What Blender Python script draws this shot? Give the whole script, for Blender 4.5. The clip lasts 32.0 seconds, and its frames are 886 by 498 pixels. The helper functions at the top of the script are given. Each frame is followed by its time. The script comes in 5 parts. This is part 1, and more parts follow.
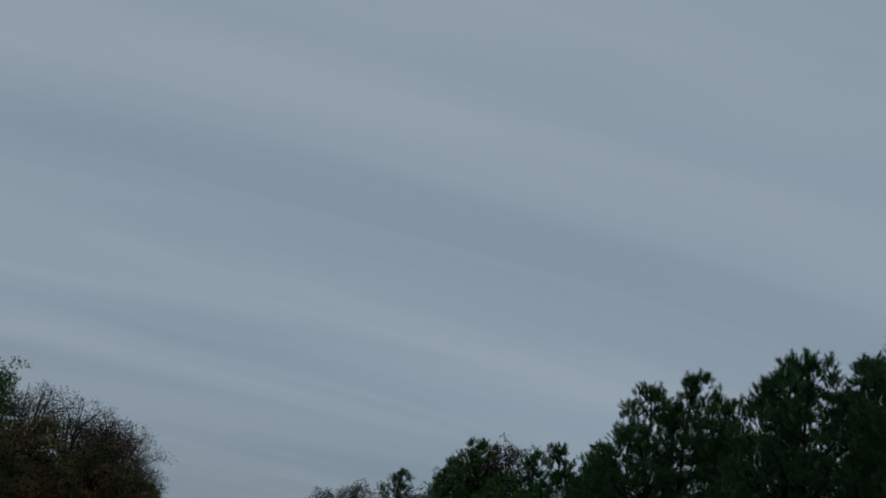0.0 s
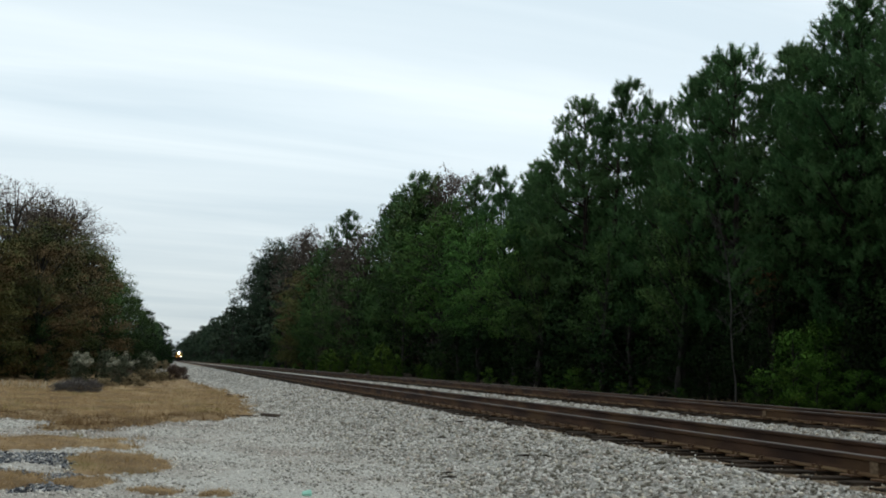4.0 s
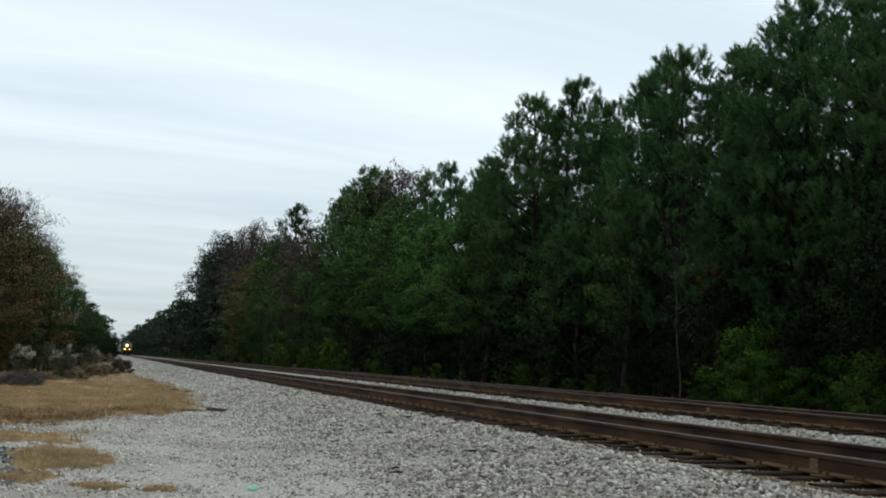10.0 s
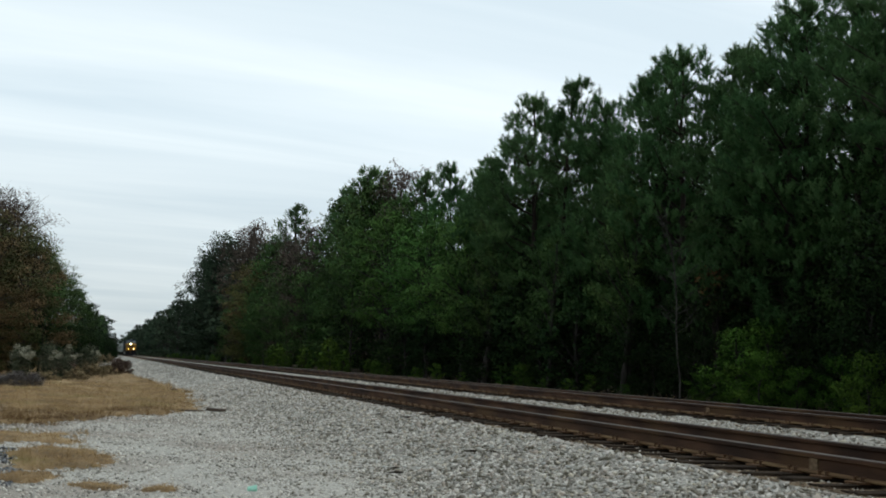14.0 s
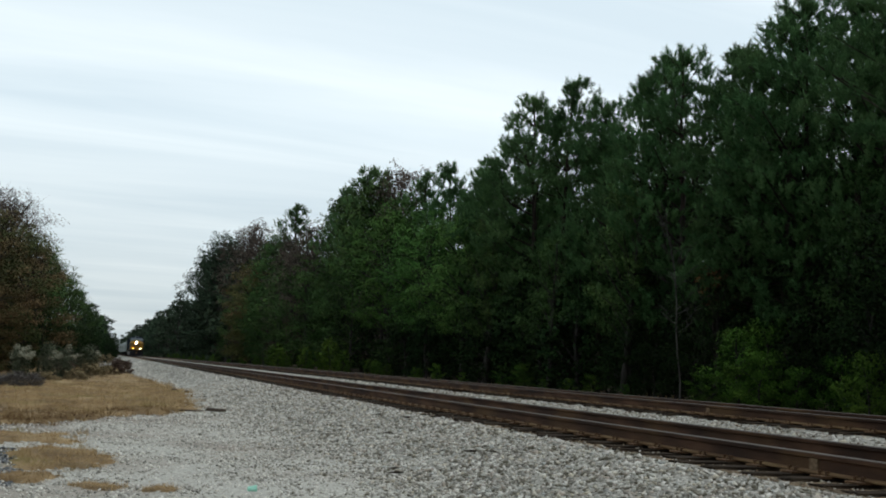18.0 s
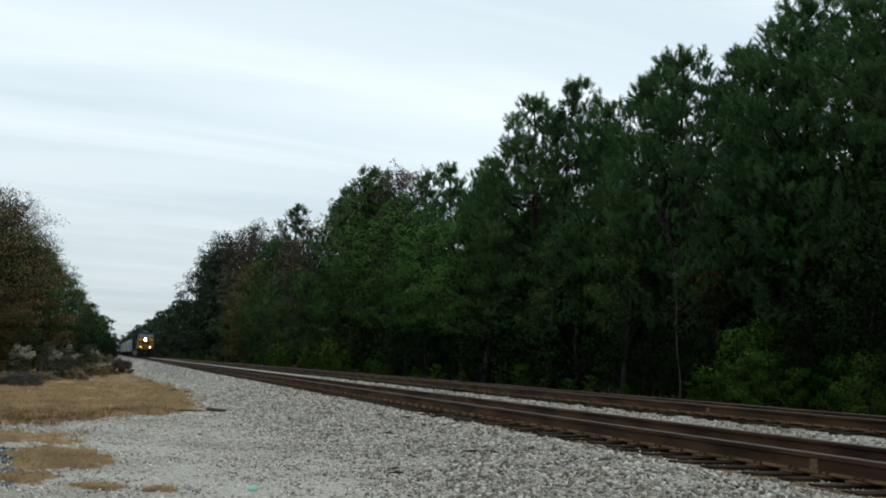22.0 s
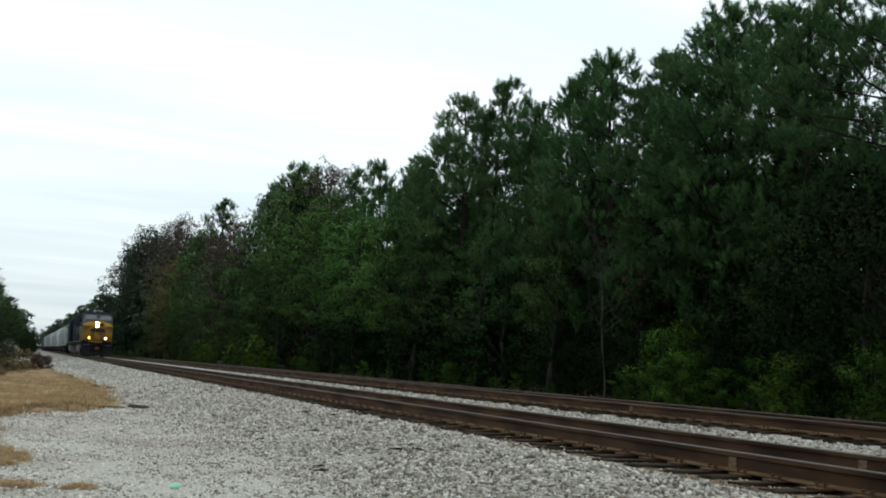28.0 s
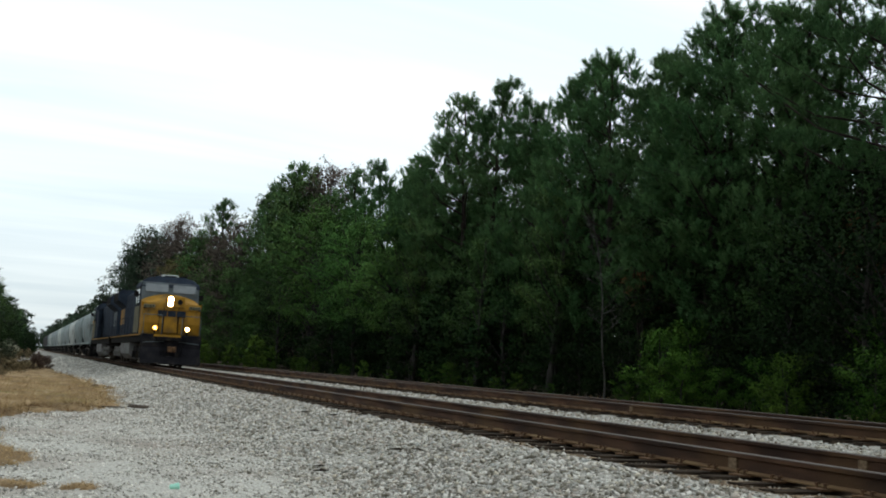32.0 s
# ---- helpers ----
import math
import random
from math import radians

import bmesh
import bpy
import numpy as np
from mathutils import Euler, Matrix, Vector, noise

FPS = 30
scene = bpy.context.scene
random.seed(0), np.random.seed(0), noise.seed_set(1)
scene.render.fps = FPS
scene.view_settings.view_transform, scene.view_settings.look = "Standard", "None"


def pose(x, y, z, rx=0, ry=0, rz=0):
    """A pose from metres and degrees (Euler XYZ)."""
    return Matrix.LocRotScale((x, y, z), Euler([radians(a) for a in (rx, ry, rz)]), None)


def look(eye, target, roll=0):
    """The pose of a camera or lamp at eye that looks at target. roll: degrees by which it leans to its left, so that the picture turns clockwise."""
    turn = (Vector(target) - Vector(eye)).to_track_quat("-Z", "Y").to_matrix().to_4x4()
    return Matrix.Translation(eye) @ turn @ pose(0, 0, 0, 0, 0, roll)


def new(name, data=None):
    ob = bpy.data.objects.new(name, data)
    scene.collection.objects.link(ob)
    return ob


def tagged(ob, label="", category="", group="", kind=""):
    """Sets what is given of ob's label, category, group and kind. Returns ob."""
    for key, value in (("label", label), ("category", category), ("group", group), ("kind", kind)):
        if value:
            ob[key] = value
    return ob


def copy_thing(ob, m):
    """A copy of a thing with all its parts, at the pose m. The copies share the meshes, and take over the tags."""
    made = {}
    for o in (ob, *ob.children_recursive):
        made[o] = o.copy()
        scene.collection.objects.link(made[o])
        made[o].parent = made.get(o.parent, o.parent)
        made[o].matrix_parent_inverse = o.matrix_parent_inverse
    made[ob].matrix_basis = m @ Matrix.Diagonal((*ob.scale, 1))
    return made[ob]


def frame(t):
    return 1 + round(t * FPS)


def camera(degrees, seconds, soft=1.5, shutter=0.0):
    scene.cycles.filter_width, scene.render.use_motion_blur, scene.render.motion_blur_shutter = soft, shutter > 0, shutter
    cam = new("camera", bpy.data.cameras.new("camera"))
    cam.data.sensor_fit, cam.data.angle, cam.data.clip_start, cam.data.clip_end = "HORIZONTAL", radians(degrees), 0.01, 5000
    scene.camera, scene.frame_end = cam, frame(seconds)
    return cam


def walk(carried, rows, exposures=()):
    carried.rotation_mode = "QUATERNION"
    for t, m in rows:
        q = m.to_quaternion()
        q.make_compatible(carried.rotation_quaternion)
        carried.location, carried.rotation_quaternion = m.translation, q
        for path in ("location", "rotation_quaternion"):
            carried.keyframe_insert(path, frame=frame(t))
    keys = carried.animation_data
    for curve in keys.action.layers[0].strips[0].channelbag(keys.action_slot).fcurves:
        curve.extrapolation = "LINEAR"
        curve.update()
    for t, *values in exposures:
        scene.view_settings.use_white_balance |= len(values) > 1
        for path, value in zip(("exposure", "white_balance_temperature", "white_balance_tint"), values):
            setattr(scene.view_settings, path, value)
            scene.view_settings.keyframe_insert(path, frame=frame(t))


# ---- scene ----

# ------------------------------------------------------------------ camera
# x runs across the line, y along it, away from the camera; the gravel road lies at z = 0
cam = camera(44.84, 32.0, soft=1.9)
EYE = (0.0, 0.0, 1.305)
TURNS = [
    (0, 110.341, -9.842, -12.825), (0.3, 109.968, -7.780, -9.057), (0.5, 108.153, -5.369, -11.498), (0.7, 105.191, -5.292, -15.200),
    (1, 100.730, -6.878, -12.434), (1.2, 99.878, -5.401, -13.121), (1.5, 96.202, -2.891, -14.577), (2, 96.423, -2.235, -14.680), (2.5, 96.432, -2.255, -14.653),
    (3.5, 96.433, -2.250, -14.620), (5.5, 96.430, -2.242, -14.620), (6, 96.433, -2.248, -14.620),
    (6.5, 96.379, -2.226, -14.688), (7, 96.373, -2.596, -17.498), (7.5, 96.313, -2.590, -17.390),
    (9, 96.300, -2.580, -17.370), (14, 96.313, -2.570, -17.390), (20, 96.317, -2.570, -17.385),
    (24, 96.320, -2.590, -17.380), (24.5, 96.262, -3.049, -20.258), (25, 96.335, -3.182, -22.985),
    (25.5, 96.317, -3.183, -22.959), (27.5, 96.389, -2.981, -21.251), (29.5, 96.393, -2.995, -21.250),
    (32, 96.400, -3.020, -21.250)]
walk(cam, [(t, pose(*EYE, rx, ry, rz)) for t, rx, ry, rz in TURNS],
     exposures=[(0, -1.55, 5780, 10), (0.5, -1.7, 5780, 10), (0.7, -1.75, 5800, 10), (1.0, -1.45, 5880, 10), (1.2, -1.1, 6050, 10), (1.5, -0.75, 6250, 10), (2.0, -0.1, 6500, 10), (2.5, 0.0, 6500, 10),
                (24.0, 0.0, 6500, 10), (25.0, 0.27, 6550, 10), (32, 0.28, 6550, 10)])

# ------------------------------------------------------------------ world, sun
SUN_ELEVATION, SUN_TURN = radians(48), radians(65)
world = bpy.data.worlds.new("overcast_sky")
scene.world = world
world.use_nodes = True
wn, wl = world.node_tree.nodes, world.node_tree.links
wn.clear()
w_out = wn.new("ShaderNodeOutputWorld")
w_bg = wn.new("ShaderNodeBackground")
w_sky = wn.new("ShaderNodeTexSky")
w_sky.sky_type, w_sky.sun_disc = "NISHITA", False
w_sky.sun_elevation, w_sky.sun_rotation = SUN_ELEVATION, SUN_TURN
w_co = wn.new("ShaderNodeTexCoord")
w_sep = wn.new("ShaderNodeSeparateXYZ")
wl.new(w_co.outputs["Generated"], w_sep.inputs[0])


def w_math(op, a, b=None):
    n = wn.new("ShaderNodeMath")
    n.operation = op
    for i, v in enumerate((a, b)):
        if isinstance(v, (int, float)):
            n.inputs[i].default_value = v
        elif v is not None:
            wl.new(v, n.inputs[i])
    return n.outputs[0]


# clouds lie on a flat sheet overhead, drawn out in long streaks
w_up = w_math("MAXIMUM", w_math("ADD", w_sep.outputs[2], 0.12), 0.05)
w_cu, w_cv = w_math("DIVIDE", w_sep.outputs[0], w_up), w_math("DIVIDE", w_sep.outputs[1], w_up)
w_comb = wn.new("ShaderNodeCombineXYZ")
wl.new(w_cu, w_comb.inputs[0])
wl.new(w_cv, w_comb.inputs[1])
w_map = wn.new("ShaderNodeMapping")
w_map.inputs["Rotation"].default_value = (0, 0, radians(-30))
w_map.inputs["Scale"].default_value = (0.35, 1.7, 1)
wl.new(w_comb.outputs[0], w_map.inputs[0])
w_noise = wn.new("ShaderNodeTexNoise")
w_noise.inputs["Scale"].default_value, w_noise.inputs["Detail"].default_value = 1.3, 6
w_noise.inputs["Roughness"].default_value, w_noise.inputs["Distortion"].default_value = 0.5, 0.5
wl.new(w_map.outputs[0], w_noise.inputs[0])
w_ramp = wn.new("ShaderNodeValToRGB")
w_ramp.color_ramp.elements[0].position, w_ramp.color_ramp.elements[0].color = 0.33, (0.71, 0.83, 0.89, 1)
w_ramp.color_ramp.elements[1].position, w_ramp.color_ramp.elements[1].color = 0.66, (0.91, 1.01, 1.04, 1)
wl.new(w_noise.outputs[0], w_ramp.inputs[0])
w_mix = wn.new("ShaderNodeMix")
w_mix.data_type = "RGBA"
w_mix.inputs["Factor"].default_value = 0.9
w_dim = wn.new("ShaderNodeMix")
w_dim.data_type, w_dim.blend_type = "RGBA", "MULTIPLY"
w_dim.inputs["Factor"].default_value = 1.0
w_dim.inputs["B"].default_value = (0.12, 0.12, 0.12, 1)
wl.new(w_sky.outputs[0], w_dim.inputs["A"])
wl.new(w_dim.outputs["Result"], w_mix.inputs["A"])
wl.new(w_ramp.outputs[0], w_mix.inputs["B"])
wl.new(w_mix.outputs["Result"], w_bg.inputs[0])
# the overcast is dimmer and bluer towards the horizon
wl.new(w_math("MINIMUM", w_math("ADD", w_math("MULTIPLY", w_math("MAXIMUM", w_sep.outputs[2], 0.0), 1.5), 0.74), 1.06), w_bg.inputs[1])
wl.new(w_bg.outputs[0], w_out.inputs[0])

sun = new("sun", bpy.data.lights.new("sun", "SUN"))
sun.data.energy, sun.data.angle, sun.data.color = 0.5, radians(25), (1.0, 0.97, 0.92)
sun.matrix_world = look((math.sin(SUN_TURN) * 50, math.cos(SUN_TURN) * 50, 50 * math.tan(SUN_ELEVATION)), (0, 0, 0))


# ------------------------------------------------------------------ materials
def material(name, stops, scale=5.0, rough=0.8, metal=0.0, bump=0.0, bump_scale=40.0, coords="Object", detail=6.0,
             stretch=(1, 1, 1), island=0.0, spot=None, shine=0.22, vary=0.0, sheer=0.0):
    """A surface whose colour runs through stops along a noise, with a finer relief. island: how much each separate
    piece varies; spot: (colour, scale, from, to) of a second, coarser stain; sheer: how much light passes through a thin blade."""
    m = bpy.data.materials.new(name)
    m.use_nodes = True
    n, l = m.node_tree.nodes, m.node_tree.links
    b = n["Principled BSDF"]
    b.inputs["Roughness"].default_value, b.inputs["Metallic"].default_value = rough, metal
    b.inputs["Specular IOR Level"].default_value = shine
    co = n.new("ShaderNodeTexCoord")
    mp = n.new("ShaderNodeMapping")
    mp.inputs["Scale"].default_value = stretch
    l.new(co.outputs[coords], mp.inputs[0])
    t = n.new("ShaderNodeTexNoise")
    t.inputs["Scale"].default_value, t.inputs["Detail"].default_value = scale, detail
    l.new(mp.outputs[0], t.inputs[0])
    r = n.new("ShaderNodeValToRGB")
    el = r.color_ramp.elements
    while len(el) < len(stops):
        el.new(0.5)
    for i, c in enumerate(stops):
        el[i].position = 0.3 + 0.4 * i / max(1, len(stops) - 1)
        el[i].color = (*c, 1)
    fac = t.outputs[0]
    if island:
        g = n.new("ShaderNodeNewGeometry")
        mx = n.new("ShaderNodeMix")
        mx.inputs["Factor"].default_value = island
        l.new(fac, mx.inputs["A"])
        l.new(g.outputs["Random Per Island"], mx.inputs["B"])
        fac = mx.outputs["Result"]
    l.new(fac, r.inputs[0])
    colour = r.outputs[0]
    if spot:
        s = n.new("ShaderNodeTexNoise")
        s.inputs["Scale"].default_value, s.inputs["Detail"].default_value = spot[1], 8
        l.new(co.outputs[coords], s.inputs[0])
        rr = n.new("ShaderNodeMapRange")
        rr.inputs["From Min"].default_value, rr.inputs["From Max"].default_value = spot[2], spot[3]
        l.new(s.outputs[0], rr.inputs["Value"])
        mx = n.new("ShaderNodeMix")
        mx.data_type = "RGBA"
        mx.inputs["B"].default_value = (*spot[0], 1)
        l.new(rr.outputs[0], mx.inputs["Factor"])
        l.new(colour, mx.inputs["A"])
        colour = mx.outputs["Result"]
    if vary:
        # each tree a little lighter or darker, greener or browner than the next
        who = n.new("ShaderNodeObjectInfo")
        val = n.new("ShaderNodeMapRange")
        val.inputs["To Min"].default_value, val.inputs["To Max"].default_value = 1 - vary, 1 + vary
        l.new(who.outputs["Random"], val.inputs["Value"])
        spin = n.new("ShaderNodeMath")
        spin.operation = "FRACT"
        wide = n.new("ShaderNodeMath")
        wide.operation, wide.inputs[1].default_value = "MULTIPLY", 7.31
        l.new(who.outputs["Random"], wide.inputs[0])
        l.new(wide.outputs[0], spin.inputs[0])
        hue = n.new("ShaderNodeMapRange")
        hue.inputs["To Min"].default_value, hue.inputs["To Max"].default_value = 0.5 - 0.08 * vary, 0.5 + 0.015 * vary
        l.new(spin.outputs[0], hue.inputs["Value"])
        hsv = n.new("ShaderNodeHueSaturation")
        l.new(hue.outputs[0], hsv.inputs["Hue"])
        l.new(val.outputs[0], hsv.inputs["Value"])
        l.new(colour, hsv.inputs["Color"])
        colour = hsv.outputs[0]
    l.new(colour, b.inputs["Base Color"])
    if bump:
        t2 = n.new("ShaderNodeTexNoise")
        t2.inputs["Scale"].default_value, t2.inputs["Detail"].default_value = bump_scale, 4
        l.new(co.outputs[coords], t2.inputs[0])
        bp = n.new("ShaderNodeBump")
        bp.inputs["Strength"].default_value = bump
        bp.inputs["Distance"].default_value = 0.02
        l.new(t2.outputs[0], bp.inputs["Height"])
        l.new(bp.outputs[0], b.inputs["Normal"])
    if sheer:
        tr = n.new("ShaderNodeBsdfTranslucent")
        l.new(colour, tr.inputs["Color"])
        both = n.new("ShaderNodeMixShader")
        both.inputs[0].default_value = sheer
        l.new(b.outputs[0], both.inputs[1])
        l.new(tr.outputs[0], both.inputs[2])
        l.new(both.outputs[0], n["Material Output"].inputs["Surface"])
    return m


def glow(name, colour, strength):
    m = bpy.data.materials.new(name)
    m.use_nodes = True
    b = m.node_tree.nodes["Principled BSDF"]
    b.inputs["Base Color"].default_value = (*colour, 1)
    b.inputs["Emission Color"].default_value = (*colour, 1)
    b.inputs["Emission Strength"].default_value = strength
    return m


M_GROUND = material("gravel_road", [(0.23, 0.216, 0.188), (0.42, 0.396, 0.348), (0.58, 0.546, 0.48)], 26, 0.95, bump=1.0, bump_scale=34, detail=12,
                    spot=((0.25, 0.205, 0.165), 0.35, 0.45, 0.7))
M_BALLAST = material("ballast_bed", [(0.14, 0.129, 0.109), (0.3, 0.281, 0.245), (0.46, 0.43, 0.374)], 22, 0.95, bump=1.0, bump_scale=30, detail=12, spot=((0.12, 0.1, 0.08), 0.9, 0.52, 0.75))
M_SOIL = material("leaf_litter", [(0.03, 0.025, 0.018), (0.075, 0.055, 0.035), (0.11, 0.085, 0.05)], 1.3, 0.95, bump=0.8, bump_scale=9)
M_CRIB = material("rusty_fines", [(0.11, 0.072, 0.042), (0.22, 0.155, 0.095), (0.33, 0.255, 0.17)], 9, 0.95, bump=1.0, bump_scale=60, detail=12, spot=((0.05, 0.035, 0.024), 1.6, 0.5, 0.7))
M_STONE = material("ballast_stone", [(0.17, 0.15, 0.115), (0.33, 0.315, 0.28), (0.45, 0.375, 0.31), (0.43, 0.43, 0.4), (0.53, 0.46, 0.35), (0.65, 0.61, 0.55)], 3, 0.9, island=0.75, bump=0.5, bump_scale=70)
M_ROADSTONE = material("pale_road_stone", [(0.27, 0.252, 0.22), (0.42, 0.396, 0.35), (0.51, 0.478, 0.42), (0.56, 0.534, 0.478), (0.7, 0.655, 0.58)], 3, 0.9, island=0.8)
M_RUSTSTONE = material("rust_stained_stone", [(0.07, 0.045, 0.026), (0.15, 0.1, 0.06), (0.25, 0.19, 0.13)], 3, 0.9, island=0.8)
M_WELD = material("pale_weld_metal", [(0.09, 0.055, 0.03), (0.22, 0.155, 0.095)], 30, 0.85)
M_DARKSTONE = material("dark_stone", [(0.045, 0.047, 0.052), (0.1, 0.105, 0.112), (0.26, 0.265, 0.27)], 3, 0.85, island=0.8)
M_RAIL = material("rusty_rail", [(0.017, 0.0085, 0.0055), (0.045, 0.021, 0.011), (0.1, 0.05, 0.026)], 6, 0.8, 0.1, bump=0.3, bump_scale=60,
                  stretch=(1, 0.15, 1), spot=((0.105, 0.058, 0.022), 0.55, 0.5, 0.72))
M_RAILFOOT = material("dusty_rail_foot", [(0.05, 0.026, 0.012), (0.11, 0.062, 0.028), (0.18, 0.115, 0.055)], 5, 0.9, stretch=(1, 0.3, 1), bump=0.4, bump_scale=60)
M_RAILTOP = material("worn_rail_head", [(0.06, 0.044, 0.035), (0.115, 0.09, 0.074)], 4, 0.7, 0.25, stretch=(1, 0.05, 1), shine=0.5)
M_TIE = material("creosoted_timber", [(0.01, 0.0075, 0.006), (0.028, 0.02, 0.014), (0.065, 0.047, 0.032)], 7, 0.9, bump=0.6, bump_scale=30,
                 shine=0.05, stretch=(0.3, 3, 3))
M_OLDWOOD = material("weathered_plank", [(0.03, 0.022, 0.016), (0.075, 0.056, 0.042), (0.14, 0.11, 0.085)], 9, 0.9, stretch=(0.3, 3, 3), bump=0.5)
M_PLATE = material("rusty_plate", [(0.06, 0.035, 0.02), (0.13, 0.07, 0.035), (0.2, 0.12, 0.06)], 9, 0.8, 0.3)
M_THATCH = material("matted_grass", [(0.14, 0.085, 0.038), (0.285, 0.19, 0.095), (0.43, 0.315, 0.175)], 0.8, 0.95, bump=0.8, bump_scale=35, detail=12, stretch=(1, 0.5, 1), spot=((0.115, 0.08, 0.046), 2.2, 0.5, 0.72))
M_STRAW = material("dry_grass", [(0.23, 0.148, 0.068), (0.36, 0.242, 0.12), (0.5, 0.365, 0.2)], 0.7, 0.9, island=0.4, shine=0.05, sheer=0.5, spot=((0.26, 0.225, 0.09), 0.5, 0.54, 0.7))
M_BROWNSTRAW = material("brown_matted_grass", [(0.085, 0.05, 0.024), (0.15, 0.09, 0.043), (0.23, 0.15, 0.075)], 1.2, 0.9, island=0.35, shine=0.05, sheer=0.5)
M_BARK = material("pine_bark", [(0.01, 0.008, 0.0065), (0.025, 0.019, 0.015), (0.048, 0.037, 0.03)], 5, 0.95, bump=0.8, bump_scale=18, stretch=(2, 2, 0.4))
M_GREYBARK = material("grey_bark", [(0.012, 0.011, 0.01), (0.028, 0.025, 0.022), (0.055, 0.05, 0.044)], 5, 0.95, bump=0.5, bump_scale=18, stretch=(2, 2, 0.4))
M_PALEBARK = material("pale_bark", [(0.026, 0.024, 0.021), (0.048, 0.045, 0.04), (0.075, 0.07, 0.063)], 5, 0.95, stretch=(2, 2, 0.4))
M_TWIGBARK = material("grey_twigs", [(0.028, 0.024, 0.022), (0.055, 0.048, 0.045)], 5, 0.95)
M_NEEDLE = material("pine_needles", [(0.026, 0.068, 0.026), (0.063, 0.14, 0.051), (0.113, 0.21, 0.079)], 0.6, 0.75, island=0.2, shine=0.04, vary=0.2, sheer=0.35)
M_LEAF = material("green_leaves", [(0.025, 0.064, 0.017), (0.059, 0.138, 0.032), (0.111, 0.21, 0.05)], 0.5, 0.75, island=0.3, shine=0.04, vary=0.25)
# inner and understory leaves: green lowered to stand in for the wood's shade
M_SHADELEAF = material("shade_dark_leaves", [(0.005, 0.013, 0.005), (0.012, 0.029, 0.009), (0.028, 0.052, 0.015)], 0.5, 0.75, island=0.3, shine=0.04, vary=0.35)
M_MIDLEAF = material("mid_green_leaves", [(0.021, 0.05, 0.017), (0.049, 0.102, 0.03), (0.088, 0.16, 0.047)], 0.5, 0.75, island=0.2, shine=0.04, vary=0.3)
# far trees: green dulled and blued, so distance haze is in the colour
M_FARLEAF = material("hazed_far_leaves", [(0.014, 0.027, 0.016), (0.032, 0.053, 0.031), (0.055, 0.08, 0.048)], 0.5, 0.75, island=0.3, shine=0.04, vary=0.30)
M_SHRUBLEAF = material("shrub_leaves", [(0.018, 0.048, 0.007), (0.043, 0.1, 0.014), (0.085, 0.155, 0.024)], 0.8, 0.75, island=0.2, shine=0.04, vary=0.35)
M_RUSTLEAF = material("rusty_autumn_leaves", [(0.09, 0.062, 0.03), (0.175, 0.122, 0.06), (0.24, 0.175, 0.095)], 0.7, 0.8, island=0.2, shine=0.04, vary=0.05, spot=((0.068, 0.082, 0.032), 0.42, 0.46, 0.56))
M_OLIVELEAF = material("olive_autumn_leaves", [(0.055, 0.07, 0.024), (0.105, 0.112, 0.04), (0.17, 0.145, 0.056)], 0.7, 0.8, island=0.2, shine=0.04, vary=0.08, spot=((0.13, 0.085, 0.04), 0.42, 0.5, 0.6))
M_ORANGELEAF = material("orange_autumn_leaves", [(0.05, 0.026, 0.01), (0.125, 0.06, 0.02)], 0.45, 0.8, island=0.5, shine=0.15)
M_PURPLE = material("wine_brown_leaves", [(0.045, 0.038, 0.03), (0.092, 0.073, 0.057), (0.128, 0.102, 0.08)], 0.4, 0.8, island=0.25, shine=0.04, vary=0.1)
M_SAGE = material("grey_green_leaves", [(0.04, 0.052, 0.028), (0.08, 0.095, 0.055), (0.13, 0.14, 0.09)], 2, 0.9, island=0.7, shine=0.15)
M_WEED = material("tan_green_weeds", [(0.11, 0.088, 0.048), (0.2, 0.155, 0.085), (0.3, 0.23, 0.13)], 2, 0.9, island=0.6, shine=0.1)
M_PALESTRAW = material("pale_stalks", [(0.28, 0.22, 0.14), (0.5, 0.43, 0.32)], 2, 0.9, island=0.7)
M_CLOD = material("dark_earth", [(0.05, 0.03, 0.02), (0.11, 0.065, 0.04)], 9, 0.95, bump=0.6)
M_FLUFF = material("pale_seed_heads", [(0.19, 0.185, 0.13), (0.31, 0.3, 0.22), (0.44, 0.42, 0.32)], 2, 0.9, island=0.5, shine=0.1)
M_GREYBRUSH = material("grey_dead_twigs", [(0.075, 0.066, 0.062), (0.13, 0.116, 0.108), (0.19, 0.17, 0.155)], 2, 0.9, island=0.7, shine=0.1)
M_BRUSH = material("dead_brush", [(0.06, 0.038, 0.03), (0.11, 0.072, 0.056), (0.16, 0.108, 0.082)], 2, 0.9, island=0.7, shine=0.2)
M_MINT = material("mint_plastic", [(0.34, 0.68, 0.54), (0.42, 0.74, 0.6)], 30, 0.35)
M_YELLOW = material("yellow_paint", [(0.24, 0.118, 0.008), (0.36, 0.18, 0.012)], 2.5, 0.6, spot=((0.1, 0.06, 0.02), 1.6, 0.48, 0.72), bump=0.1)
M_BLUE = material("dark_blue_paint", [(0.018, 0.025, 0.038), (0.036, 0.046, 0.062)], 2.5, 0.75, spot=((0.02, 0.02, 0.024), 1.5, 0.5, 0.75), bump=0.1, shine=0.03)
M_GREYPAINT = material("grey_blue_paint", [(0.075, 0.092, 0.102), (0.12, 0.138, 0.148)], 2, 0.7, spot=((0.05, 0.048, 0.045), 1.2, 0.5, 0.75), shine=0.08)
M_BLACK = material("sooty_black", [(0.006, 0.006, 0.007), (0.016, 0.015, 0.015)], 3, 0.8, spot=((0.035, 0.028, 0.02), 2.5, 0.55, 0.75), shine=0.03)
